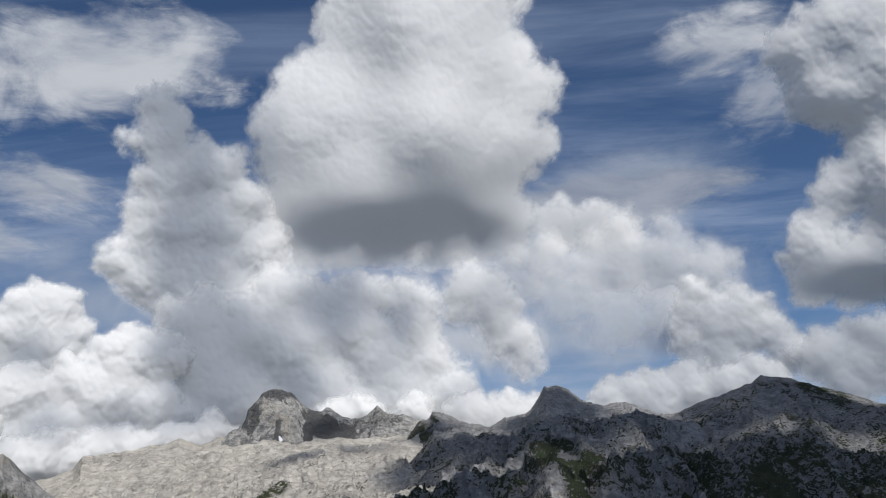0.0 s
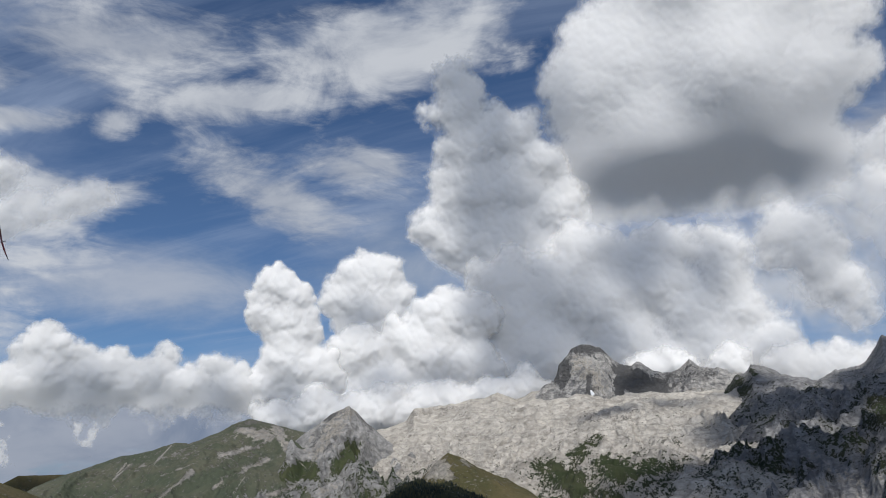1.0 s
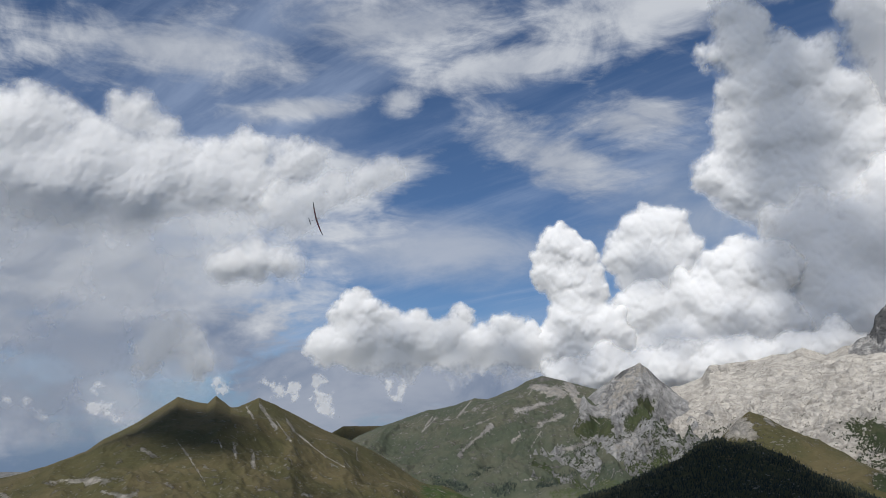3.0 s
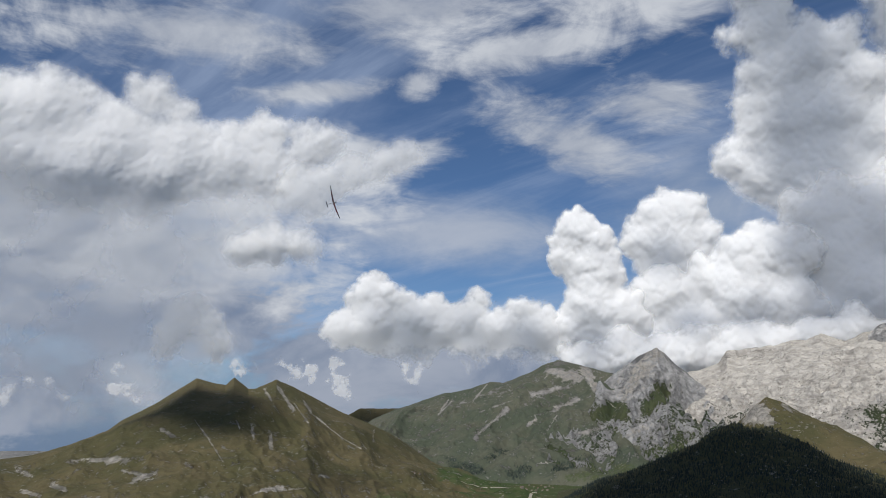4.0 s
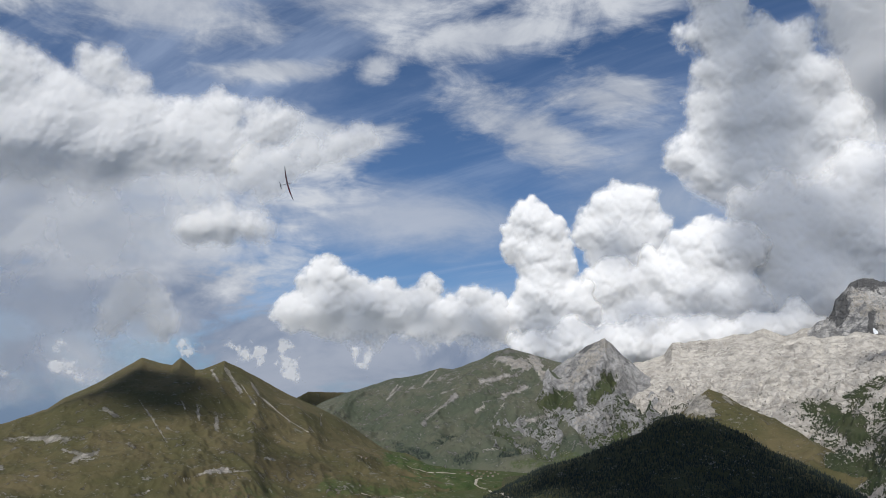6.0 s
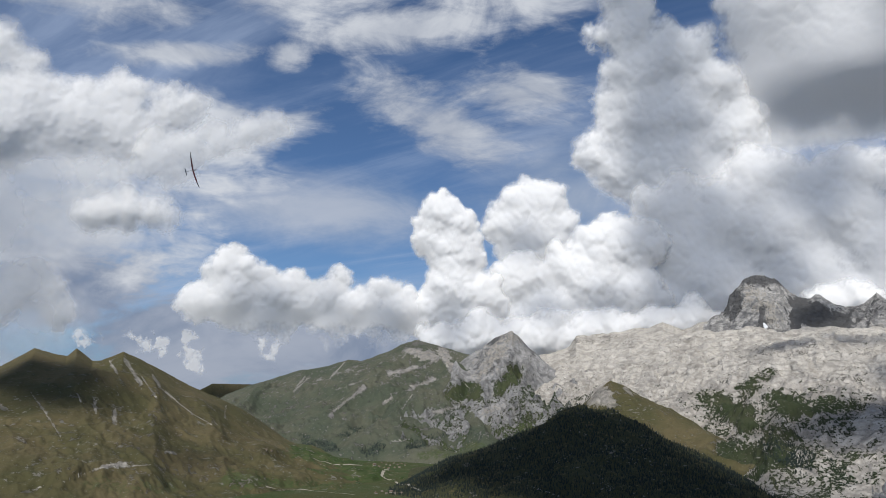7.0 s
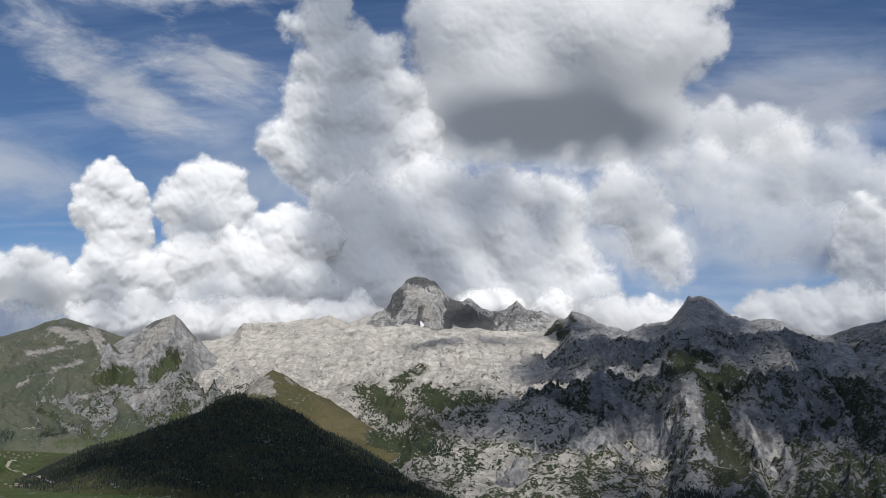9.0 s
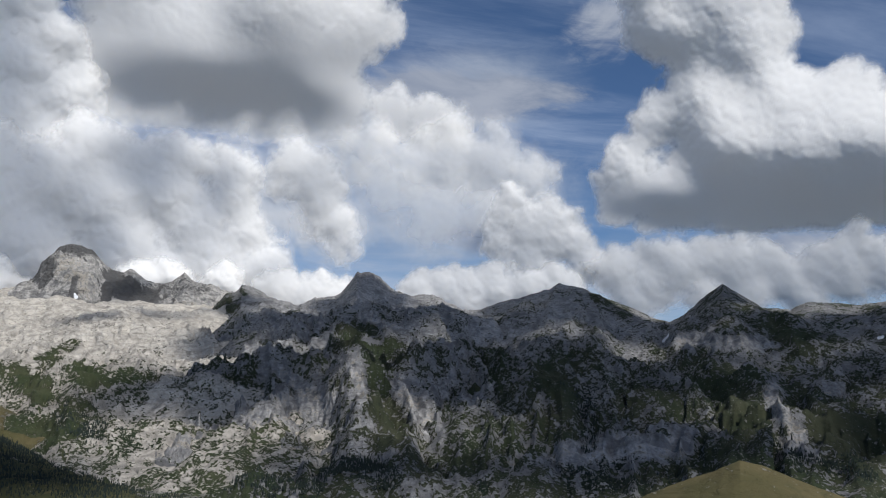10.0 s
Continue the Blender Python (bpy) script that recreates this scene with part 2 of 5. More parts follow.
GREY_TURF = earth("grey_green_turf", rgb(0.38, 0.36, 0.33), rgb(0.20, 0.19, 0.18), rgb(0.070, 0.082, 0.056), rgb(0.102, 0.104, 0.074), rgb(0.040, 0.052, 0.040))
MEADOW = earth("meadow", rgb(0.31, 0.305, 0.29), rgb(0.2, 0.196, 0.185), rgb(0.046, 0.072, 0.022), rgb(0.068, 0.070, 0.028), rgb(0.026, 0.038, 0.016))


def conifer_material():
    m, k = material("spruce_needles")
    rnd = k.node("ShaderNodeNewGeometry").outputs["Random Per Island"]
    finish(k, k.mix(rnd, rgb(0.016, 0.025, 0.024), rgb(0.034, 0.045, 0.036)), 0.9)
    return m


NEEDLES = conifer_material()


# ---- what covers the slopes: (mountain, cover, azimuth and elevation of both ends, half-width, amount) ----
MARKS = {}


def mark(where, cover, a0, e0, a1, e1, wide, amount):
    if cover == "scree" and where in ("green_mountain", "grassy_hill"):
        wide *= 0.7
    MARKS.setdefault(where, []).append((cover, a0, e0, a1, e1, wide, amount))


mark("limestone_massif", "grass", -13.28, 1.18, -11.78, 2.46, 0.51, 0.75)
mark("limestone_massif", "grass", -14.31, 0.46, -13.25, -0.90, 0.59, 0.75)
mark("limestone_massif", "grass", -11.17, 1.06, -10.03, 0.09, 0.43, 0.62)
mark("limestone_massif", "grass", -14.98, 0.96, -14.23, 1.33, 0.32, 0.50)
mark("limestone_massif", "woods", -11.52, -2.44, -6.74, -4.03, 1.11, .45)
mark("limestone_massif", "grass", -14.93, -2.77, -11.47, -2.95, 0.99, 0.50)
mark("limestone_massif", "scree", -25.01, 2.73, -15.50, 3.30, 1.19, .25)
mark("limestone_massif", "dark", -24.06, 4.50, -20.38, 4.76, 0.32, .5)
mark("buttress_mountain", "grass", -3.76, 4.05, -2.38, 5.43, 1.19, .8)
mark("buttress_mountain", "grass", -1.32, 6.43, -1.09, 6.25, 0.32, .5)
mark("buttress_mountain", "cut", -1.66, -0.57, -1.55, -6.02, 0.24, 1)
mark("buttress_mountain", "woods", -0.98, -6.02, 4.20, -6.76, 0.87, .5)
mark("buttress_mountain", "woods", -10.61, -5.52, -4.18, -5.99, 0.79, .5)
mark("buttress_mountain", "grass", 6.09, 3.39, 7.23, 4.20, 0.99, .5)
mark("buttress_mountain", "grass", 7.87, 2.46, 9.23, 2.68, 1.11, .65)
mark("buttress_mountain", "grass", 8.13, 0.35, 8.99, -2.68, 1.19, .5)
mark("buttress_mountain", "woods", 4.13, -4.95, 9.45, -5.64, 1.19, .55)
mark("buttress_mountain", "scree", 6.34, 1.85, 7.00, -0.44, 0.55, .5)
mark("buttress_mountain", "scree", 9.50, -0.01, 12.85, -3.37, 0.71, .45)
mark("buttress_mountain", "scree", 6.82, 4.89, 9.19, 4.24, 0.20, .5)
mark("buttress_mountain", "scree", -8.78, -3.84, -3.28, -3.51, 0.99, .4)
mark("buttress_mountain", "scree", -0.80, -2.77, 3.97, -1.24, 1.19, .4)
mark("buttress_mountain", "scree", 1.20, 1.36, 3.94, -0.48, 0.40, .4)
mark("broad_mountain", "grass", 14.72, 2.00, 15.13, 0.08, 1.34, .6)
mark("broad_mountain", "grass", 19.96, 0.92, 20.91, 0.18, 1.11, .55)
mark("broad_mountain", "woods", 22.42, -0.18, 22.57, -3.16, 1.03, .5)
mark("broad_mountain", "scree", 15.94, -4.80, 18.23, -4.75, 0.47, .5)
mark("broad_mountain", "scree", 20.87, -3.94, 28.23, -3.35, 1.03, .3)
mark("broad_mountain", "grass", 22.90, 6.72, 25.15, 5.17, 0.63, .35)
mark("pointed_mountain", "scree", 28.62, 3.65, 33.73, 3.44, 0.59, .45)
mark("pointed_mountain", "grass", 30.81, -0.03, 32.16, -1.08, 1.78, .5)
mark("pointed_mountain", "grass", 34.79, 4.34, 36.38, 2.89, 0.99, .4)
mark("pointed_mountain", "grass", 37.10, -1.65, 40.17, -2.22, 1.11, .5)
mark("pointed_mountain", "snow", 27.56, 3.57, 27.87, 3.95, 0.16, .9)
mark("pointed_mountain", "snow", 26.80, 2.51, 27.01, 2.22, 0.12, .9)
mark("pointed_mountain", "snow", 40.34, 3.63, 40.62, 3.66, 0.12, .9)
mark("pointed_mountain", "scree", 34.19, 0.39, 34.28, -0.68, 0.55, .6)
mark("pointed_mountain", "scree", 34.51, -1.38, 35.77, -2.38, 0.55, .5)
mark("pointed_mountain", "scree", 34.60, -2.95, 36.35, -3.73, 0.55, .4)
mark("pointed_mountain", "scree", 37.38, 0.43, 38.18, 0.45, 0.24, .7)
mark("pointed_mountain", "woods", 33.07, -3.53, 39.41, -4.57, 0.99, .5)
mark("pointed_mountain", "scree", 24.71, 2.12, 25.82, 1.57, 0.32, .5)
mark("pointed_mountain", "scree", 26.06, -3.79, 28.25, -2.63, 0.55, .35)
mark("grassy_hill", "scree", -55.06, 2.14, -54.53, 1.35, 0.14, .8)
mark("grassy_hill", "scree", -54.11, 2.25, -53.01, 0.70, 0.19, .8)
mark("grassy_hill", "scree", -53.05, 1.22, -52.05, -0.08, 0.07, .8)
mark("grassy_hill", "scree", -52.38, 1.36, -51.84, 0.59, 0.14, .7)
mark("grassy_hill", "scree", -51.69, 0.41, -49.75, -1.05, 0.08, .8)
mark("grassy_hill", "scree", -49.75, -1.05, -48.40, -1.76, 0.08, .5)
mark("grassy_hill", "scree", -47.67, -0.47, -47.61, -1.33, 0.08, .7)
mark("grassy_hill", "scree", -57.07, -5.35, -54.84, -4.48, 0.08, .8)
mark("grassy_hill", "scree", -54.84, -4.41, -53.63, -4.33, 0.22, .9)
mark("grassy_hill", "scree", -53.62, -4.44, -52.11, -4.36, 0.08, .8)
mark("grassy_hill", "scree", -59.39, -5.98, -58.11, -5.65, 0.08, .7)
mark("grassy_hill", "scree", -61.41, -0.53, -60.71, -0.96, 0.28, .45)
mark("grassy_hill", "scree", -59.40, 0.02, -57.47, -2.65, 0.08, .5)
mark("grassy_hill", "scree", -64.60, -2.72, -63.95, -2.48, 0.33, .55)
mark("grassy_hill", "scree", -62.96, -3.71, -61.75, -3.27, 0.39, .45)
mark("grassy_hill", "scree", -54.48, -0.95, -54.34, -1.78, 0.25, .45)
mark("grassy_hill", "scree", -55.71, -0.47, -55.58, -1.12, 0.14, .5)
mark("grassy_hill", "scree", -56.80, 0.03, -56.54, -0.50, 0.08, .6)
mark("grassy_hill", "scree", -51.21, -3.45, -50.65, -3.62, 0.17, .5)
mark("grassy_hill", "scree", -69.63, -2.90, -68.65, -3.44, 0.25, .35)
mark("grassy_hill", "scree", -66.85, -2.60, -64.08, -2.48, 0.28, .42)
mark("grassy_hill", "scree", -67.52, -3.86, -66.69, -4.28, 0.28, .4)
mark("grassy_hill", "scree", -63.69, -3.18, -62.15, -3.47, 0.19, .35)
mark("grassy_hill", "scree", -69.20, -4.15, -68.08, -4.58, 0.22, .35)
mark("green_mountain", "scree", -43.07, 0.95, -42.56, 1.58, 0.11, .85)
mark("green_mountain", "scree", -43.32, 0.52, -42.33, 1.51, 0.07, .7)
mark("green_mountain", "scree", -40.89, 1.48, -39.89, 2.63, 0.09, .85)
mark("green_mountain", "scree", -36.70, 1.99, -34.95, 2.42, 0.25, .45)
mark("green_mountain", "scree", -35.57, 3.57, -33.60, 3.04, 0.50, .8)
mark("green_mountain", "scree", -33.22, 3.63, -32.42, 2.30, 0.55, .8)
mark("green_mountain", "scree", -35.23, 1.07, -33.65, 1.69, 0.25, .55)
mark("green_mountain", "scree", -37.18, -0.14, -36.65, 0.26, 0.19, .75)
mark("green_mountain", "scree", -36.04, -0.67, -35.22, 0.57, 0.08, .6)
mark("green_mountain", "scree", -33.84, -0.61, -32.00, -0.17, 0.28, .45)
mark("green_mountain", "scree", -40.79, -0.96, -38.42, 1.01, 0.25, .38)
mark("green_mountain", "scree", -36.57, -2.68, -35.42, -2.54, 0.14, .6)
mark("green_mountain", "woods", -42.32, -2.73, -40.40, -3.05, 0.55, .7)
mark("green_mountain", "woods", -38.47, -3.37, -37.13, -3.15, 0.43, .7)
mark("green_mountain", "woods", -39.85, -2.29, -38.52, -1.88, 0.36, .6)
mark("green_mountain", "woods", -35.22, -2.98, -34.26, -2.69, 0.32, .7)
mark("green_mountain", "woods", -33.50, -2.29, -31.22, -1.66, 0.36, .6)
mark("green_mountain", "grass", -32.21, 1.15, -30.10, 1.59, 0.87, .5)
mark("grey_peak", "grass", -32.59, 0.76, -31.05, 1.18, 0.63, .6)
mark("grey_peak", "grass", -28.95, 2.00, -27.99, 2.59, 0.47, .6)
mark("grey_peak", "scree", -30.87, 2.34, -28.57, 4.70, 0.99, .4)
mark("grey_peak", "scree", -31.15, -1.21, -28.90, 0.07, 0.28, .6)
mark("rocky_knoll", "scree", -23.05, 0.41, -22.10, 1.27, 0.36, .5)
mark("rocky_knoll", "scree", -20.77, 1.31, -20.39, 0.94, 0.12, .5)
mark("forest_hill", "grass", -26.10, -1.68, -24.19, -0.87, 0.12, .6)
mark("forest_hill", "grass", -24.03, -6.13, -22.22, -6.27, 0.40, .5)
mark("forest_hill", "scree", -27.31, -5.22, -25.14, -5.74, 0.08, .6)
mark("limestone_massif", "dark", -13.88, 3.81, -9.56, 3.84, 0.40, .35)
# shade of the summit's side walls painted dark; its cap is darker rock itself
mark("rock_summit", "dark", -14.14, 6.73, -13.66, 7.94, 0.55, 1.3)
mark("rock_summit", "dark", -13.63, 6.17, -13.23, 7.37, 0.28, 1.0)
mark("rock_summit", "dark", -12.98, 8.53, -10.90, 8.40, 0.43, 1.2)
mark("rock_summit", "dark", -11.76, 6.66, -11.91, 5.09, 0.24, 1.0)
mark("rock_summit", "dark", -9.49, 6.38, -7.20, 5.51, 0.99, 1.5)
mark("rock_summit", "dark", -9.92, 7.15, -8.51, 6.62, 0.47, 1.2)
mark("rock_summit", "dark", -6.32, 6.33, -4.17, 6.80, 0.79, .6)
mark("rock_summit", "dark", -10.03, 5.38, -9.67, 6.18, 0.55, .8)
# sunlit middle face of the summit, painted in as pale scree
mark("rock_summit", "scree", -12.73, 7.60, -10.86, 6.12, 0.87, .75)
mark("rock_summit", "scree", -6.49, 5.54, -4.52, 5.42, 0.55, .5)
mark("rock_summit", "snow", -11.78, 5.60, -11.66, 5.45, 0.08, 1)
mark("limestone_massif", "grass", -10.97, 0.68, -7.06, 0.10, 1.03, 0.40)
mark("limestone_massif", "grass", -15.64, 0.83, -10.86, -1.60, 0.87, 0.38)
mark("grassy_hill", "lush", -42.71, -3.38, -37.84, -4.39, 0.87, 1)
mark("grassy_hill", "lush", -47.18, -5.19, -38.50, -5.84, 0.79, .7)
mark("grassy_hill", "lush", -37.82, -4.75, -32.87, -5.75, 1.19, 1)
mark("grassy_hill", "lush", -55.64, -5.47, -50.50, -5.86, 0.71, .5)
mark("forest_hill", "lush", -34.82, -4.51, -31.76, -4.99, 0.99, 1)
mark("green_mountain", "lush", -34.48, -3.59, -30.30, -2.74, 0.55, .6)
mark("grey_peak", "lush", -33.37, -2.82, -26.88, -1.14, 0.71, .5)
mark("grey_peak", "dark", -29.93, 4.23, -29.35, 4.56, 0.28, 1.0)
mark("grey_peak", "scree", -28.57, 4.58, -30.46, 2.20, 0.87, .5)
mark("grey_peak", "grass", -29.26, 1.08, -27.72, 2.08, 0.40, .8)
mark("grey_peak", "grass", -31.96, 0.62, -31.01, 1.03, 0.71, .8)
mark("green_mountain", "dark", -35.22, 4.10, -33.27, 4.05, 0.20, .7)
mark("broad_mountain", "woods", 14.05, -6.49, 28.15, -5.85, 0.87, .55)
mark("broad_mountain", "woods", 20.86, -5.04, 24.58, -4.56, 0.59, .45)
mark("pointed_mountain", "woods", 28.16, -5.49, 32.73, -3.54, 0.87, .5)
mark("rocky_knoll", "scree", -22.67, 0.88, -21.72, 0.34, 0.40, .45)
mark("green_mountain", "scree", -40.40, 0.74, -38.18, 1.57, 0.11, .35)
mark("green_mountain", "scree", -36.97, 0.47, -35.07, 0.91, 0.14, .4)
mark("grey_peak", "dark", -27.58, 4.61, -26.97, 3.65, 0.24, .8)
mark("grey_peak", "dark", -29.31, 3.01, -30.06, 2.02, 0.16, .8)
mark("grey_peak", "dark", -31.05, 2.37, -30.48, 2.97, 0.20, .7)


# ---- ground and mountains ----
def spot(az, el, dist):
    """The place that lies that way (degrees to the right of +y, degrees up) and that far from the eye, over the ground."""
    a = np.radians(az)
    return dist * np.sin(a), dist * np.cos(a), EYE + dist * np.tan(np.radians(el))


def valley(x, y):
    """Height of the valley and of the slope on which the camera stands."""
    r = np.hypot(x, y)
    p = np.stack([x, y], -1)
    hill = 298.4 - 0.17 * np.maximum(r - 2.0, 0) - 0.00002 * r * r
    floor = 104 + 7 * fractal(p / 420, 3, 5) + 1.2 * fractal(p / 60, 3, 8)
    return np.maximum(hill, 0) * (1 - smooth(r, 850, 1250)) + floor * smooth(r, 850, 1250)


def build_ground():
    az = np.radians(np.concatenate([np.arange(-180, -76, 2.0), np.arange(-76, 50, 0.3), np.arange(50, 180.01, 2.0)]))
    r = np.concatenate([[0.0, 1.0, 2.0, 4, 8, 16, 32, 64, 110, 170, 240, 320, 420, 520, 620, 720, 800], np.arange(860, 3600, 28), np.linspace(3650, 9000, 24)])
    a, rr = np.meshgrid(az, r)
    x, y = rr.ravel() * np.sin(a.ravel()), rr.ravel() * np.cos(a.ravel())
    z = valley(x, y)
    bearing = np.degrees(np.arctan2(x, y))
    grass = 0.2 + 0.9 * smooth(np.hypot(x, y), 800, 1150) * smooth(bearing, -62, -52) * (1 - 0.7 * smooth(bearing, -32, -26))
    me = mesh_of("ground", np.stack([x, y, z], -1), grid_faces(len(r), len(az)), MEADOW, grass=grass, scrub=np.zeros(len(x)), lush=0.45 + 0.5 * fractal(np.stack([x, y], -1) / 190, 3, 77))
    return tagged(new("ground", me), "green alpine meadow on a broad valley floor", "ground", kind="structure")


build_ground()


def mountain(name, label, ridge, toe, material, base=100.0, power=1.35, jag=0.10, relief=45.0, gully=0.3, strata=0.0, cliff=0.16, thrust=110.0, grain=0.34, grass=(0.2, 0.2), scrub=0.0, step=0.08, rows=150, seed=1):
    """A mountain under a ridge of (azimuth, elevation, distance) knots, whose front runs down to its toe (azimuth, distance).
    grass: cover at the ridge and at the toe. The marks of that name add covers of their own. Returns the arrays of its ground."""
    ridge = np.array(ridge, float)
    az = np.arange(ridge[0, 0], ridge[-1, 0] + step / 2, step)
    el, dist = np.interp(az, ridge[:, 0], ridge[:, 1]), np.interp(az, ridge[:, 0], ridge[:, 2])
    crag = fractal(np.stack([az * 2.2, az * 0], -1), 5, seed, 0.62)
    el = el + jag * crag
    half = int(round(2.2 / step))
    bell = np.exp(-0.5 * (np.arange(-2 * half, 2 * half + 1) / half) ** 2)
    bell /= bell.sum()
    jut = thrust * (el - np.convolve(np.pad(el, 2 * half, mode="edge"), bell, mode="valid"))
    toe = np.array(toe, float)
    front = np.interp(az, toe[:, 0], toe[:, 1])
    top = EYE + (dist - jut) * np.tan(np.radians(el))
    s = np.concatenate([[-1.0, -0.5, -0.2, -0.08, -0.03], np.linspace(0, 1, rows) ** 1.2])
    A, S = np.meshgrid(az, s)
    D, F, T = np.meshgrid(dist, s)[0], np.meshgrid(front, s)[0], np.meshgrid(top, s)[0]
    down, behind = np.clip(S, 0, 1), np.clip(-S, 0, 1)
    calm = np.convolve(np.pad(top, 2 * half, mode="edge"), bell, mode="valid")
    settle = smooth(S, 0.0, cliff)
    T = T * (1 - settle) + np.meshgrid(np.minimum(calm, top + 60), s)[0] * settle
    R = D - (D - F) * down + behind * 450 - np.meshgrid(jut, s)[0] * (1 - smooth(S, 0.0, 2.0 * cliff))
    x, y = R * np.sin(np.radians(A)), R * np.cos(np.radians(A))
    flat = np.stack([x.ravel(), y.ravel()], -1)

    def layer(size, octaves, extra, gain=0.55, kind="ridge"):
        return fractal(flat / size, octaves, seed + extra, gain, kind).reshape(A.shape)

    warp = np.stack([layer(300, 3, 61, 0.5, "fbm").ravel(), layer(300, 3, 67, 0.5, "fbm").ravel()], -1) * 90
    flat = flat + warp
    across = A * np.radians(1) * 3600 + 160 * layer(500, 3, 3, 0.5, "fbm")
    chutes = fractal(np.stack([across.ravel() / 230, R.ravel() / 700], -1), 3, seed + 5, 0.5, "ridge").reshape(A.shape)
    forms, rough, fine = layer(430, 2, 9), layer(120, 4, 13, 0.6), layer(26, 3, 17, 0.6, "fbm")
    hold = smooth(S, 0.0, 0.22) * (1 - 0.7 * smooth(S, 0.8, 1.0))
    Z = base + (T - base) * (1 - down) ** power * (1 - 0.75 * behind)
    Z = Z + relief * hold * ((1 - gully) * 1.05 * forms + gully * 1.1 * chutes) + relief * (0.08 + 0.92 * hold) * (0.45 + 0.55 * smooth(down, 0.1, 0.6)) * (grain * rough + 0.14 * fine)
    Z = Z - 30 * smooth(S, 0.93, 1.0)
    if strata:
        phase = (Z + 0.16 * across + 0.12 * R + 25 * layer(200, 3, 23, 0.5, "fbm")) / 34.0
        Z = Z + strata * hold * (2 * np.abs(2 * (phase - np.floor(phase)) - 1) - 1) * smooth(layer(350, 2, 29, 0.5, "fbm"), -0.5, 0.3)
    up = np.degrees(np.arctan2(Z - EYE, R))
    covers = {"grass": grass[0] + (grass[1] - grass[0]) * down + 0.14 * layer(90, 4, 31, 0.6, "fbm") + 0.10 * forms - 0.12 * np.clip(rough, -1, 1), "woods": np.full(A.shape, scrub),
              "scree": np.zeros(A.shape), "dark": np.zeros(A.shape), "snow": np.zeros(A.shape), "lush": np.zeros(A.shape), "cut": np.zeros(A.shape)}
    ragged = 1 + 1.1 * layer(38, 5, 37, 0.75, "fbm")
    A2, up2 = A + 0.30 * layer(150, 4, 41, 0.6, "fbm"), up + 0.22 * layer(130, 4, 43, 0.6, "fbm")
    for cover, a0, e0, a1, e1, wide, amount in MARKS.get(name, ()):
        da, de = a1 - a0, e1 - e0
        bend = min(1.0, wide / 0.25)
        Aw, uw = A + (A2 - A) * bend, up + (up2 - up) * bend
        t = np.clip(((Aw - a0) * da + (uw - e0) * de) / max(da * da + de * de, 1e-9), 0, 1)
        d = np.hypot(Aw - a0 - t * da, uw - e0 - t * de) / wide * ragged
        covers[cover] = covers[cover] + (amount if cover in ("snow", "cut") else 0.6 * amount if cover == "scree" else 0.74 * amount) * (1 - smooth(d, 0.2, 1.25))
        if cover == "scree":
            covers["grass"] = covers["grass"] - 0.5 * (1 - smooth(d, 0.2, 1.25))
    Z = Z - 35 * covers["cut"]
    me = mesh_of(name, np.stack([x, y, Z], -1).reshape(-1, 3), grid_faces(len(s), len(az)), material, grass=covers["grass"].ravel(), scrub=covers["woods"].ravel(),
                 scree=covers["scree"].ravel(), dark=covers["dark"].ravel(), snow=covers["snow"].ravel(), lush=covers["lush"].ravel())
    tagged(new(name, me), label, "mountain")
    keep = (S.ravel() >= 0.0) & (S.ravel() < 0.98)
    return np.stack([x.ravel(), y.ravel(), Z.ravel(), covers["woods"].ravel(), R.ravel() * (np.gradient(R, axis=0)).ravel()], -1)[keep]


LAND = {}
LAND["distant_ridge"] = mountain("distant_ridge", "dark distant ridge behind the green slopes", [(-52, -1.5, 4850), (-50, -0.3, 4850), (-49.4, 0.45, 4850), (-48.6, 0.9, 4850), (-46.1, 0.94, 4850), (-42, 0.9, 4850), (-38, 0.5, 4850)],
         [(-52, 4300), (-38, 4300)], TURF, jag=0.03, relief=15, grass=(1.2, 1.2), rows=30, seed=11)
LAND["green_mountain"] = mountain("green_mountain", "long green mountain ridge with pale scree streaks and a rocky crest",
         [(-53, -3.5, 4200), (-50, -1.2, 4200), (-47.5, 0.3, 4250), (-46.1, 0.9, 4250), (-44.5, 1.41, 4250), (-43.0, 1.96, 4250), (-41.4, 2.24, 4250), (-39.7, 2.79, 4250), (-38.8, 2.72, 4250), (-36.8, 3.54, 4250), (-36.1, 3.96, 4250), (-35.0, 4.31, 4250), (-34.3, 4.16, 4250), (-33.5, 3.96, 4250), (-31.5, 3.43, 4250), (-28, 2.5, 4300), (-24, 1.5, 4300)],
         [(-53, 2900), (-45, 2850), (-38, 2800), (-24, 2700)], GREY_TURF, jag=0.06, relief=85, gully=0.55, grass=(0.76, 0.92), rows=220, seed=21, power=1.15, step=0.07)
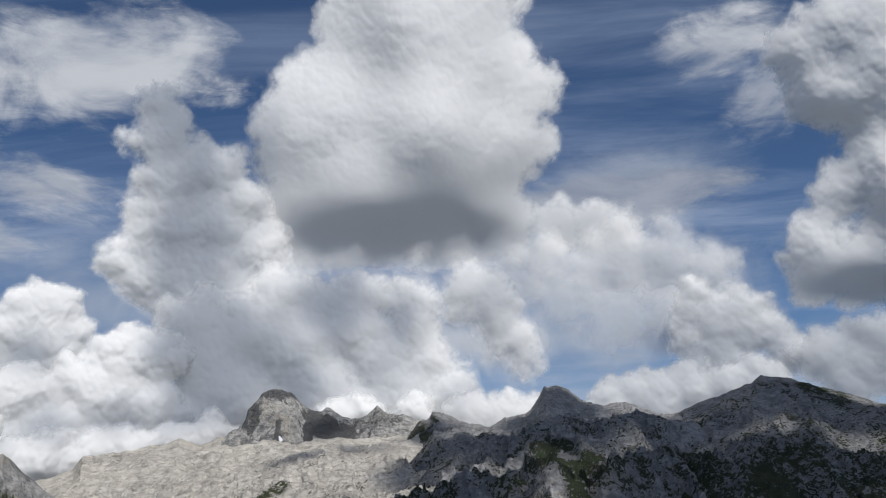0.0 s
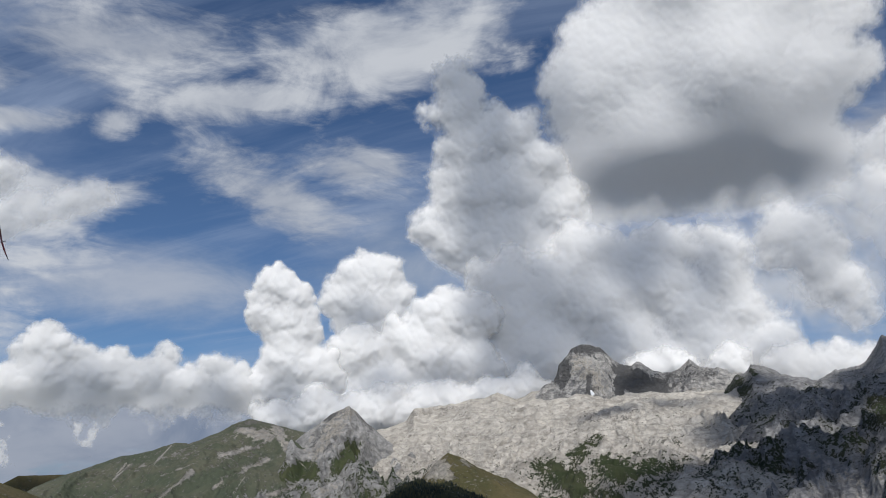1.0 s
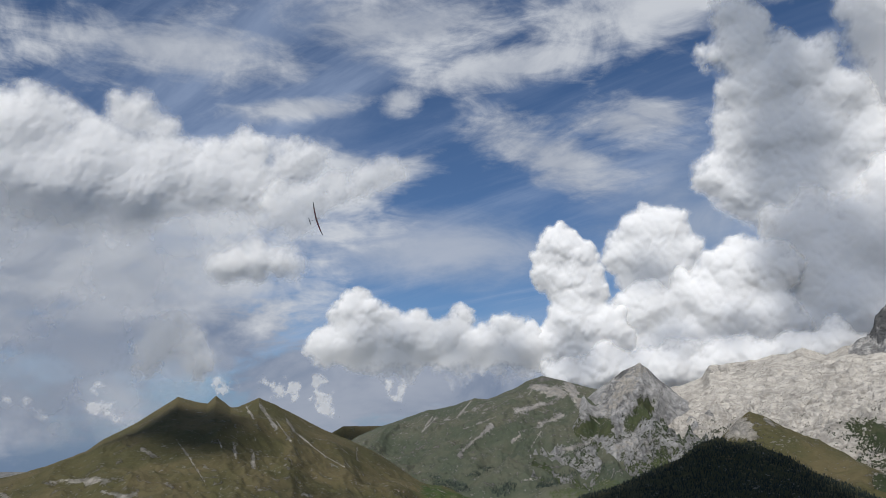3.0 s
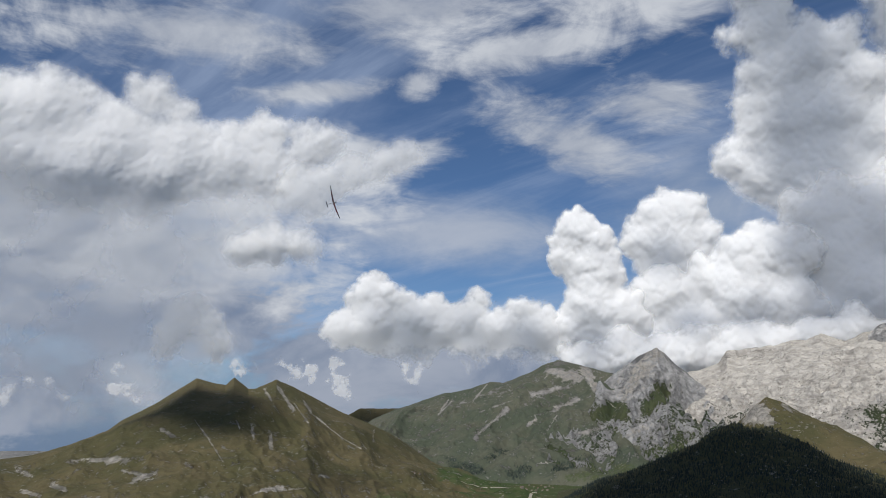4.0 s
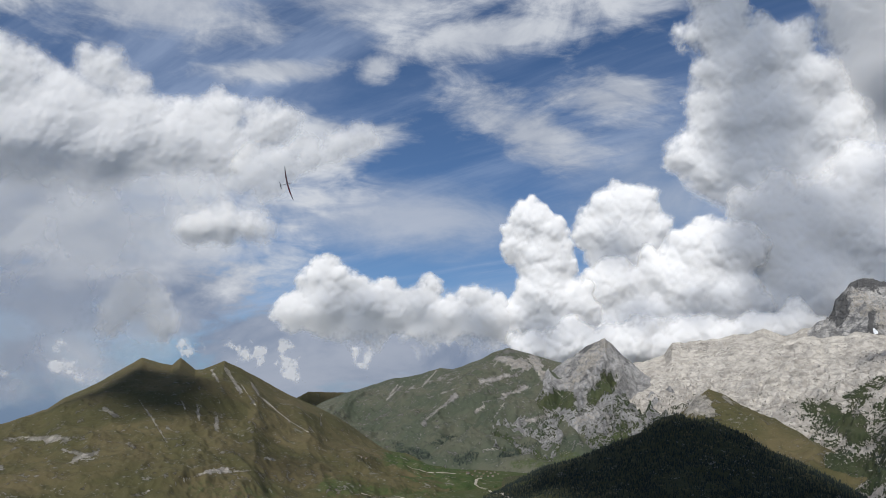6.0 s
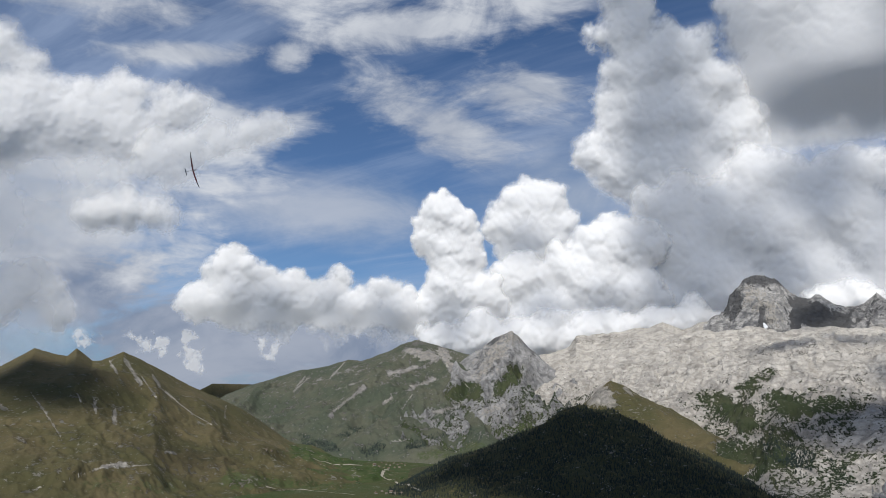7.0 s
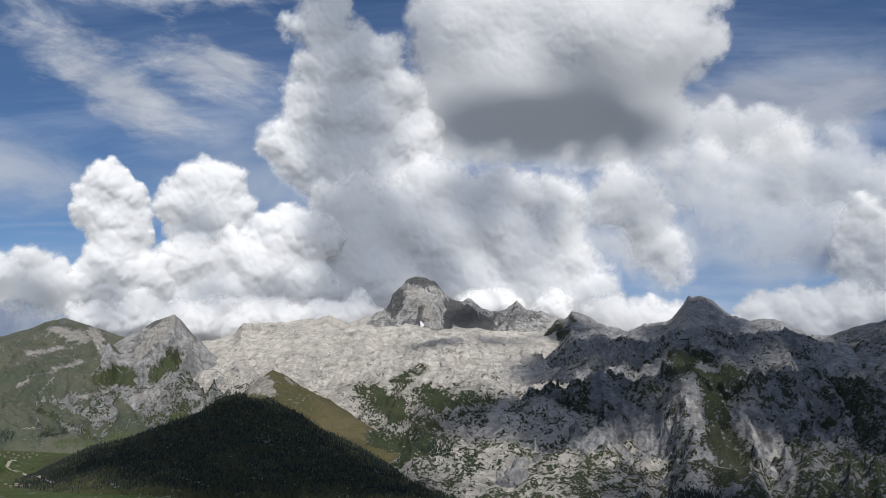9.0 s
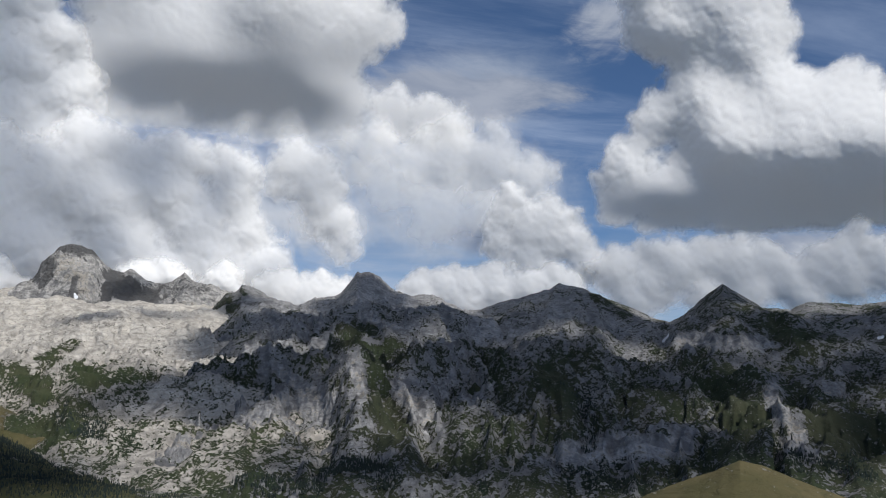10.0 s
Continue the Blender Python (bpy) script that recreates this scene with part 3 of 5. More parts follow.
LAND["grey_peak"] = mountain("grey_peak", "pale grey pyramid-shaped rock peak with green gullies",
         [(-38.0, -4.5, 3900), (-36.0, -2.2, 3950), (-34.6, -0.4, 4000), (-33.4, 1.4, 4000), (-32.6, 2.4, 4000), (-31.4, 3.3, 4000), (-30.3, 4.0, 4000), (-29.5, 4.66, 4000), (-28.9, 4.85, 4000), (-28.4, 5.10, 4000), (-27.9, 4.7, 4000), (-27.2, 3.93, 4000), (-26.6, 3.47, 4000), (-25.6, 2.6, 4000), (-24.5, 1.4, 3980), (-22.5, -0.8, 3900), (-20.0, -3.2, 3800), (-18.0, -5.6, 3700)],
         [(-38.0, 2850), (-24.5, 2750), (-18.0, 2900)], PALE_ROCK, jag=0.08, relief=150, gully=0.85, grass=(-0.15, 0.75), rows=200, seed=31, power=1.3, step=0.06, grain=0.45)

LAND["limestone_massif"] = mountain("limestone_massif", "pale limestone massif with a steep rock summit and slabs",
         [(-38.0, -6.0, 4450), (-34.0, -3.4, 4450), (-31.0, -0.6, 4450), (-29.2, 1.4, 4450), (-27.6, 2.9, 4450), (-26.4, 3.5, 4450), (-25.6, 3.65, 4450), (-24.5, 4.05, 4450), (-24.0, 4.84, 4450), (-23.6, 4.91, 4450), (-22.9, 4.89, 4450), (-21.1, 5.11, 4450), (-20.1, 5.36, 4450), (-19.2, 5.35, 4450), (-18.2, 5.78, 4450), (-16.9, 5.24, 4450), (-15.8, 5.75, 4450), (-14.3, 6.0, 4450), (-12.0, 6.1, 4450), (-9.5, 6.2, 4450), (-7.0, 6.2, 4450), (-5.2, 6.3, 4450), (-3.3, 6.1, 4450), (-2.0, 5.9, 4450), (1.0, 5.5, 4450), (5, 4.5, 4450)],
         [(-38.0, 3300), (-31.0, 3000), (-27.0, 2750), (-20, 2450), (-12, 1700), (5, 1450)], LIMESTONE, jag=0.10, relief=80, gully=0.2, strata=4.0, grass=(-0.18, 0.53), rows=300, seed=41, power=1.2, step=0.06, cliff=0.11, thrust=150, grain=0.55)

LAND["rock_summit"] = mountain("rock_summit", "steep grey rock summit with dark, partly shade-toned cliffs above pale slabs",
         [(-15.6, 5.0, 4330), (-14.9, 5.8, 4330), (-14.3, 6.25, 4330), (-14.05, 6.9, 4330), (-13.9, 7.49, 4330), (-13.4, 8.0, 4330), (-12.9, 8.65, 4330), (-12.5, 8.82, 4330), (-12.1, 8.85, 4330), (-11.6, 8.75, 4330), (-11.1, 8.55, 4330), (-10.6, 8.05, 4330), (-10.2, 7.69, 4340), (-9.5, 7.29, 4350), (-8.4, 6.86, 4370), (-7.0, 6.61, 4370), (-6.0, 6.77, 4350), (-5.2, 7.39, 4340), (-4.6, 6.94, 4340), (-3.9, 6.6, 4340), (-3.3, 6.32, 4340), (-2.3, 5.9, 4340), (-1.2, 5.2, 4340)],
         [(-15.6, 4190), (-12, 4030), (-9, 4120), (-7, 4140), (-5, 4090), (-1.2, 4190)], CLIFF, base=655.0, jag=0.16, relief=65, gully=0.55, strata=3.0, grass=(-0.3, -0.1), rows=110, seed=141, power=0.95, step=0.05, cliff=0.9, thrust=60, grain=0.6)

LAND["buttress_mountain"] = mountain("buttress_mountain", "rocky shaded mountain with grassy ledges and slabs",
         [(-6.2, 0.0, 4000), (-4.6, 3.0, 4050), (-3.4, 5.0, 4050), (-2.5, 6.1, 4050), (-1.8, 6.37, 4050), (-1.4, 6.81, 4050), (-0.6, 6.72, 4050), (0.4, 6.1, 4050), (1.5, 5.86, 4050), (2.5, 5.54, 4050), (3.5, 6.10, 4050), (5.0, 6.25, 4050), (5.8, 7.09, 4000), (6.4, 7.93, 4000), (7.0, 8.01, 4000), (8.0, 7.76, 4000), (8.8, 7.02, 4000), (10.0, 6.44, 4050), (11.7, 6.60, 4050), (12.6, 6.14, 4050), (13.9, 5.57, 4050), (15.4, 5.5, 4050), (18, 4.5, 4050), (21, 3.0, 4050)],
         [(-6.2, 1600), (0, 1400), (21, 1380)], GREY_ROCK, jag=0.17, relief=140, gully=0.42, strata=4.0, grass=(0.16, 0.58), rows=280, seed=51, power=1.25, step=0.06)
LAND["broad_mountain"] = mountain("broad_mountain", "broad dark rocky mountain with a rounded crest",
         [(11, 2.0, 3900), (13.9, 5.0, 3900), (15.4, 5.7, 3900), (16.3, 6.08, 3900), (17.8, 6.44, 3900), (19.8, 7.00, 3900), (20.6, 7.43, 3900), (22.1, 7.11, 3900), (24.0, 6.33, 3900), (25.5, 5.74, 3900), (26.6, 5.16, 3900), (28.1, 4.7, 3900), (31, 3.4, 3900), (34, 1.5, 3900)],
         [(11, 1400), (34, 1380)], GREY_ROCK, jag=0.10, relief=115, gully=0.5, strata=3.0, grass=(0.34, 0.62), rows=250, seed=61, power=1.25, step=0.07)
LAND["pointed_mountain"] = mountain("pointed_mountain", "dark pointed mountain with green slopes and snow patches",
         [(25.0, 3.0, 3800), (26.6, 4.4, 3800), (28.1, 4.85, 3800), (29.0, 5.33, 3800), (30.0, 6.26, 3800), (31.4, 7.28, 3800), (32.5, 6.51, 3800), (33.8, 5.63, 3800), (35.5, 5.49, 3800), (36.5, 5.93, 3800), (38.2, 5.81, 3800), (39.4, 5.67, 3800), (41.0, 5.86, 3800), (44, 6.2, 3800), (48, 5.6, 3800), (54, 4.6, 3800)],
         [(25, 1400), (54, 1380)], GREY_ROCK, jag=0.08, relief=105, gully=0.5, strata=3.0, grass=(0.46, 0.68), rows=240, seed=71, power=1.25, step=0.07)
LAND["grassy_hill"] = mountain("grassy_hill", "grassy brown-green mountain with three small summits and rock outcrops",
         [(-84, -4.0, 2300), (-78, -3.4, 2300), (-74, -2.9, 2300), (-70.6, -2.42, 2350), (-68.8, -2.18, 2400), (-66.9, -1.61, 2450), (-64.7, -0.71, 2500), (-63.8, 0.00, 2500), (-62.1, 0.92, 2550), (-60.8, 1.81, 2600), (-59.5, 2.72, 2600), (-58.5, 2.45, 2600), (-57.6, 2.32, 2600), (-57.1, 2.85, 2600), (-56.1, 2.09, 2600), (-55.6, 2.13, 2600), (-54.3, 2.76, 2600), (-53.1, 2.25, 2620), (-51.6, 1.52, 2650), (-50.0, 0.71, 2680), (-48.1, -0.03, 2700), (-46.6, -0.69, 2720), (-45.4, -1.43, 2740), (-43.8, -2.46, 2760), (-42.7, -3.08, 2780), (-40, -3.75, 2760), (-38.5, -4.1, 2700), (-36.5, -4.8, 2600), (-34, -6.0, 2500)],
         [(-84, 1200), (-70, 1250), (-50, 1500), (-42, 1800), (-37, 2000), (-34, 2100)], TURF, base=85.0, jag=0.03, relief=40, gully=0.4, grass=(0.93, 0.86), rows=200, seed=81, power=1.1, step=0.07, thrust=0.0, cliff=0.45)

LAND["rocky_knoll"] = mountain("rocky_knoll", "small pointed green knoll with a rocky flank",
         [(-25.5, -1.5, 2550), (-23.4, 0.29, 2550), (-22.5, 1.26, 2550), (-21.7, 1.85, 2550), (-20.8, 1.50, 2550), (-19.6, 0.77, 2530), (-17.8, 0.07, 2500), (-16.3, -0.81, 2450), (-13.8, -2.17, 2350), (-10.4, -4.2, 2200), (-8, -5.2, 2100)],
         [(-25.5, 2200), (-8, 1750)], TURF, jag=0.12, relief=42, gully=0.6, grass=(0.84, 0.96), rows=110, seed=91, power=1.0, thrust=0.0, cliff=0.45)

LAND["forest_hill"] = mountain("forest_hill", "dark wooded hill in the shade of a cloud",
         [(-36.5, -6.0, 2180), (-34.9, -4.9, 2180), (-33.6, -4.2, 2180), (-32.6, -3.6, 2180), (-30.3, -2.9, 2180), (-28.0, -1.9, 2180), (-26.1, -1.1, 2180), (-25.0, -0.2, 2180), (-23.8, 0.2, 2180), (-22.7, -0.15, 2180), (-21.7, -0.05, 2180), (-20.8, -0.5, 2150), (-19.6, -1.0, 2130), (-18.2, -1.9, 2110), (-16.3, -2.6, 2080), (-14.9, -3.3, 2030), (-12.8, -4.4, 1980), (-11.1, -5.2, 1930), (-8, -6.2, 1880), (-4, -6.9, 1830)],
         [(-36.5, 1760), (-4, 1560)], TURF, jag=0.03, relief=18, grass=(1.2, 1.2), scrub=0.75, rows=130, seed=101, power=0.95, thrust=0.0, cliff=0.45)

LAND["green_knob"] = mountain("green_knob", "low green wooded foothill", [(22, -7.5, 1330), (25.6, -6.73, 1330), (28.1, -5.67, 1330), (30.3, -4.87, 1330), (32.0, -4.10, 1330), (33.4, -4.38, 1330), (35.0, -4.99, 1330), (36.6, -5.57, 1330), (38.1, -6.03, 1330), (42, -7.2, 1330)],
         [(22, 1080), (42, 1080)], TURF, base=60, jag=0.03, relief=8, grass=(1.2, 1.2), rows=60, seed=111, power=0.9, thrust=0.0, cliff=0.45)


# ---- clouds ----
def cells(p, seed=0):
    """Distance to the nearest of one scattered point in each unit cell, for round lumps with creases between them."""
    i = np.floor(p).astype(np.int64)
    best = np.full(len(p), 9.0)
    for dx in (-1, 0, 1):
        for dy in (-1, 0, 1):
            for dz in (-1, 0, 1):
                c = i + (dx, dy, dz)
                q = np.stack([0.5 + 0.45 * lattice(c[:, 0], c[:, 1], c[:, 2], seed + 7 * a) for a in range(3)], -1) + c
                best = np.minimum(best, ((p - q) ** 2).sum(1))
    return np.sqrt(best)


def vapour(name):
    """Cloud stuff: light is thrown back and let through, and it thins out where the body's filling falls off."""
    m, k = material(name)
    white = rgb(0.97, 0.965, 0.955)
    back, onward = k.node("ShaderNodeBsdfDiffuse", white), k.node("ShaderNodeBsdfTranslucent", white)
    body = k.node("ShaderNodeMixShader", 0.30, back.outputs[0], onward.outputs[0]).outputs[0]
    place = k.node("ShaderNodeTexCoord").outputs["Object"]
    curd = k.noise(place, 1.0 / 34.0, 5.0, 0.6, 0.3)
    density, most = k.node("ShaderNodeAttribute"), k.node("ShaderNodeAttribute")
    density.attribute_name, most.attribute_name = "filled", "stopped"
    torn = k.node("ShaderNodeAttribute")
    torn.attribute_name = "torn"
    field = k.math("ADD", density.outputs["Fac"], k.math("MULTIPLY", k.math("SUBTRACT", curd, 0.5), k.math("MULTIPLY", torn.outputs["Fac"], 1.3)))
    alpha = k.math("MULTIPLY", k.ramp(field, -1.0, 1.0), most.outputs["Fac"])
    body = k.node("ShaderNodeMixShader", alpha, k.node("ShaderNodeBsdfTransparent").outputs[0], body).outputs[0]
    k.node("ShaderNodeOutputMaterial", body)
    return m


VAPOUR = vapour("cloud_vapour")
scene.cycles.transparent_max_bounces = 40


def lens(name, label, front, rear, density, dense, torn=1.0, facing=None):
    """A closed cloud between two sides over one grid, which meet along the rim, where the density runs out.
    torn: how much its small tufts show; facing: directions in which the front throws its light back, evened out by the light inside."""
    faces = grid_faces(*density.shape)
    faces = faces[(density.ravel() > -1.55)[faces].any(1)]
    used, f = np.unique(faces, return_inverse=True)
    f = f.reshape(faces.shape)
    inner = np.bincount(f.ravel(), minlength=len(used)) == 4
    twin = np.where(inner, len(used) + np.cumsum(inner) - 1, np.arange(len(used)))
    v0, v1, fill = front.reshape(-1, 3)[used], rear.reshape(-1, 3)[used][inner], density.ravel()[used]
    me = mesh_of(name, np.concatenate([v0, v1]), np.concatenate([f, twin[f][:, ::-1]]), VAPOUR, filled=np.concatenate([fill, fill[inner]]), stopped=np.full(len(v0) + len(v1), 1 - math.sqrt(1 - min(dense, 0.9999))), torn=np.full(len(v0) + len(v1), torn))
    if facing is not None:
        ahead = facing.reshape(-1, 3)[used]
        me.normals_split_custom_set_from_vertices(np.concatenate([ahead, -ahead[inner]]).tolist())
    return tagged(new(name, me), label, "cloud")


def cloud(name, label, dist, puffs, seed, base=None, soft=0.3, ragged=0.45, lump=1.0, dense=1.0, band=2.5, depth=0.5, curd=0.4, calm=0.3, step=0.12):
    """A heap cloud of puffs (azimuth, elevation, radius, in degrees), with its middle at that distance: a lens-shaped body whose front and back swell
    where the puffs are, and which thins out to nothing over its edges. base: elevation of its underside, which slopes up over band degrees.
    soft: width of its edges in degrees; ragged: how far they are torn; lump: size of its bulges; dense: share of light that its middle stops; depth: how far it swells; curd: how far its small bulges do; calm: degrees over which its large ones flow together."""
    rnd = random.Random(seed)
    deg = radians(1.0) * dist
    balls = []
    for az, el, size in (p[:3] for p in puffs):
        balls.append((az, el, size * 0.92))
        for j in range(14):
            t, own = rnd.uniform(0, math.tau), size * rnd.uniform(0.16, 0.42)
            side = size * rnd.uniform(0.55, 0.95)
            balls.append((az + side * math.cos(t) / math.cos(radians(el)), el + side * math.sin(t), own))
    rim = 1.0 + 2 * ragged
    az = np.arange(min(b[0] - b[2] * 1.3 for b in balls) - rim, max(b[0] + b[2] * 1.3 for b in balls) + rim, step)
    el = np.arange(min(b[1] - b[2] for b in balls) - rim, max(b[1] + b[2] for b in balls) + rim, step)
    A, E = np.meshgrid(az, el)
    flat = np.stack([A.ravel() * math.cos(radians(el.mean())), E.ravel(), np.full(A.size, seed * 3.7)], -1)

    def layer(size, octaves, extra, gain=0.55, kind="fbm"):
        return fractal(flat / size, octaves, seed + extra, gain, kind).reshape(A.shape)

    Aw = A + 0.5 * lump * layer(2.4, 4, 1) + 0.16 * layer(0.6, 3, 4)
    Ew = E + 0.42 * lump * layer(2.4, 4, 2) + 0.14 * layer(0.6, 3, 5)
    near, swollen, blend = np.zeros(A.shape), np.zeros(A.shape), min(0.2, 0.2 * max(p[2] for p in puffs))
    for a, e, r in balls:
        d2 = ((Aw - a) * math.cos(radians(e))) ** 2 + (Ew - e) ** 2
        near += np.exp(np.clip((r - np.sqrt(d2)) / blend, -30, 60))
        swollen += (r * np.maximum(1 - d2 / (r * r), 0) ** 0.8) ** 4
    inside = blend * np.log(near + 1e-12)
    swollen = swollen ** 0.25
    n = int(math.ceil(2.5 * calm / step))
    bell = np.exp(-0.5 * (np.arange(-n, n + 1) * step / calm) ** 2)
    for axis in (0, 1):
        swollen = np.apply_along_axis(lambda line: np.convolve(line, bell / bell.sum(), mode="same"), axis, swollen)
    bulge = sum(amp * (0.6 - cells(flat / size + 0.5 * np.stack([layer(size, 2, 31).ravel(), layer(size, 2, 37).ravel(), 0 * A.ravel()], -1), seed + i).reshape(A.shape)) for i, (size, amp) in enumerate(((1.9, 0.55), (0.85, 0.36), (0.4, 0.19))))
    body = smooth(inside, -0.1, 0.7)
    swollen = depth * (swollen + curd * bulge * body * (1 if base is None else smooth(E, base + 0.3 * band, base + 0.85 * band)))
    if base is not None:
        keel = base + 0.22 * layer(3.0, 3, 51) + 0.10 * layer(0.7, 3, 53)
        rise = np.clip((E - base - 0.22 * layer(3.0, 2, 51)) / band, 0, 1)
        swollen = swollen * (1 - (1 - rise) ** 2)
        inside = np.minimum(inside, (E - keel) * (0.9 if soft > 0.35 else 0.35))
    density = (inside + (0.25 if soft > 0.35 else 0.42) * lump * bulge + ragged * layer(min(1.5, 2.5 * max(p[2] for p in puffs)), 6, 61, 0.6) - blend) / soft
    way = np.stack([np.sin(np.radians(A)) * np.cos(np.radians(E)), np.cos(np.radians(A)) * np.cos(np.radians(E)), np.sin(np.radians(E))], -1)
    soft_form = way * ((dist - deg * swollen) / np.sqrt(np.cos(np.radians(E))))[..., None]  # heaps lean less than the dome of the sky
    facing = np.cross(np.gradient(soft_form, axis=1), np.gradient(soft_form, axis=0))
    facing *= np.where((facing * way).sum(-1) > 0, -1.0, 1.0)[..., None]
    facing /= np.maximum(np.linalg.norm(facing, axis=-1), 1e-9)[..., None]
    front = way * (dist - 0.35 * deg * swollen)[..., None] + (0, 0, EYE)
    rear = way * (dist + 4.0 + 0.3 * deg * swollen)[..., None] + (0, 0, EYE)
    return lens(name, label, front, rear, density, dense, min(1.0, 0.35 / soft), facing)


def meet(az, el):
    """Where the way to azimuth and elevation meets the land below the clouds."""
    a, e = radians(az), radians(el)
    hit, place, _, _, _, _ = scene.ray_cast(bpy.context.evaluated_depsgraph_get(), Vector((0, 0, EYE)), Vector((math.sin(a) * math.cos(e), math.cos(a) * math.cos(e), math.sin(e))))
    return place


CEILING = 4200.0  # height of the clouds overhead


def shade_cloud(label, puffs, seed, soft=60.0, ragged=90.0, dense=0.9, step=30.0):
    """A flat cloud overhead, added out of view to cast shade on the land or on other clouds. puffs: (azimuth,
    elevation, radius in metres, distance or None) of the places in its shade; a puff of negative radius is a gap in it."""
    balls = []
    for az, el, size, far in puffs:
        p = meet(az, el) if far is None else Vector(spot(az, el, far))
        p = p + SUN_WAY * ((CEILING - p.z) / SUN_WAY.z)
        balls.append((p.x, p.y, size))
    rim = 2 * ragged + 100
    x = np.arange(min(b[0] - abs(b[2]) for b in balls) - rim, max(b[0] + abs(b[2]) for b in balls) + rim, step)
    y = np.arange(min(b[1] - abs(b[2]) for b in balls) - rim, max(b[1] + abs(b[2]) for b in balls) + rim, step)
    X, Y = np.meshgrid(x, y)
    flat = np.stack([X.ravel(), Y.ravel()], -1)
    near, gap = np.zeros(X.shape), np.zeros(X.shape)
    for bx, by, r in balls:
        q = np.exp(np.clip((abs(r) - np.hypot(X - bx, Y - by)) / 40, -30, 40))
        near, gap = (near + q, gap) if r > 0 else (near, gap + q)
    inside = np.minimum(40 * np.log(near + 1e-12), -40 * np.log(gap + 1e-12))
    inside = inside + ragged * fractal(flat / 260, 5, seed, 0.6).reshape(X.shape)
    thick = 0.5 * np.clip(inside, 0, 260)
    low, high = (np.stack([X, Y, CEILING + k * thick + k], -1) for k in (-0.4, 1.6))
    return lens("cumulus_cloud", label, high, low, inside / soft, dense)


cloud("cumulus_cloud", "huge white cumulus cloud with a flat dark grey base", 4880,
      [(-1.8, 33.0, 5.1), (2.5, 31.1, 4.3), (7.6, 28.6, 2.2), (5.1, 24.7, 3.2), (-0.5, 26.3, 6.0), (-7.4, 28.0, 4.0), (-10.0, 25.6, 3.6), (-5.9, 21.4, 5.6), (0.0, 21.2, 5.5), (4.3, 19.9, 2.9), (8.6, 18.6, 1.9), (11.4, 18.4, 1.7), (13.2, 18.0, 1.3), (-10.6, 21.0, 3.2), (-9.2, 19.6, 3.0), (-3.5, 19.6, 4.0), (2.3, 19.3, 3.4), (3.0, 35.0, 4.0), (-3.0, 37.0, 4.0), (-13.0, 20.6, 1.8), (-12.6, 19.0, 1.6)], 3, 16.8, soft=0.6, ragged=0.75, lump=0.9, band=11, depth=1, curd=0.15, calm=1.5)
cloud("cumulus_cloud", "ragged grey shreds trailing from the huge cloud", 4840,
      [(12.6, 16.2, 2.3), (15.8, 15.8, 2.2), (10.4, 15.4, 1.8), (18.2, 14.8, 1.8), (16.4, 17.6, 1.2), (7.6, 16.4, 2.0)], 103, None, soft=0.8, ragged=0.9, dense=0.8, depth=0.28)
cloud("cumulus_cloud", "soft grey cloud sheet beneath the huge cloud", 4760,
      [(-11.0, 14.6, 2.2), (-7.0, 15.2, 2.2), (-3.0, 15.0, 2.2), (1.0, 15.4, 2.0), (5.0, 15.0, 2.2), (8.4, 13.6, 2.4), (12.0, 12.0, 2.6), (4.6, 11.4, 2.4), (0.0, 12.0, 2.4), (15.6, 11.6, 2.2)], 107, None, soft=1.3, ragged=1.0, dense=0.6, depth=0.1)
cloud("cumulus_cloud", "tall grey-white ragged column of cumulus cloud", 4820,
      [(-20.7, 27.4, 1.3), (-20.1, 25.2, 2.0), (-19.4, 22.6, 2.4), (-22.3, 25.0, 0.9), (-19.0, 19.6, 2.8), (-22.6, 17.4, 1.3), (-18.2, 16.4, 2.8), (-16.2, 19.5, 2.4), (-15.8, 23.2, 1.8), (-14.6, 21.6, 1.8), (-21.0, 20.6, 1.3), (-16.2, 16.6, 2.4), (-17.4, 23.8, 1.6), (-20.8, 16.0, 1.6), (-17.5, 13.6, 2.8), (-14.4, 14.6, 2.4), (-13.4, 18.0, 2.2)], 13, None, soft=0.45, ragged=0.7, lump=1.1, depth=0.5, calm=0.4, curd=0.6)
cloud("cumulus_cloud", "grey and white heaped cumulus cloud behind the summit", 4690,
      [(-13.6, 12.6, 2.9), (-16.9, 10.7, 3.0), (-6.9, 12.6, 2.6), (-10.5, 11.6, 3.2), (-4.6, 10.4, 2.4), (-15.4, 8.5, 3.4), (-9.3, 8.7, 3.0), (-3.9, 8.1, 2.6), (0.0, 7.9, 1.7), (0.6, 8.8, 1.2), (-17.6, 13.2, 2.2), (-12.0, 14.4, 2.0), (-8.6, 14.4, 1.7), (-2.4, 12.6, 1.8), (-18.0, 6.5, 2.2), (-6.6, 7.0, 2.0), (-1.6, 10.6, 1.6), (-11.0, 15.0, 2.0), (-6.0, 15.0, 1.8), (-2.0, 14.4, 1.6)], 23, None, soft=0.5, ragged=0.6, depth=0.5, curd=0.5, calm=0.5)
cloud("cumulus_cloud", "small soft white cumulus cloud", 4740, [(1.8, 15.0, 1.9), (3.4, 14.2, 2.0), (3.6, 12.8, 1.7), (4.8, 11.4, 1.4), (5.6, 10.2, 1.1)], 27, None, soft=0.6, ragged=0.8, dense=0.95, depth=0.33)
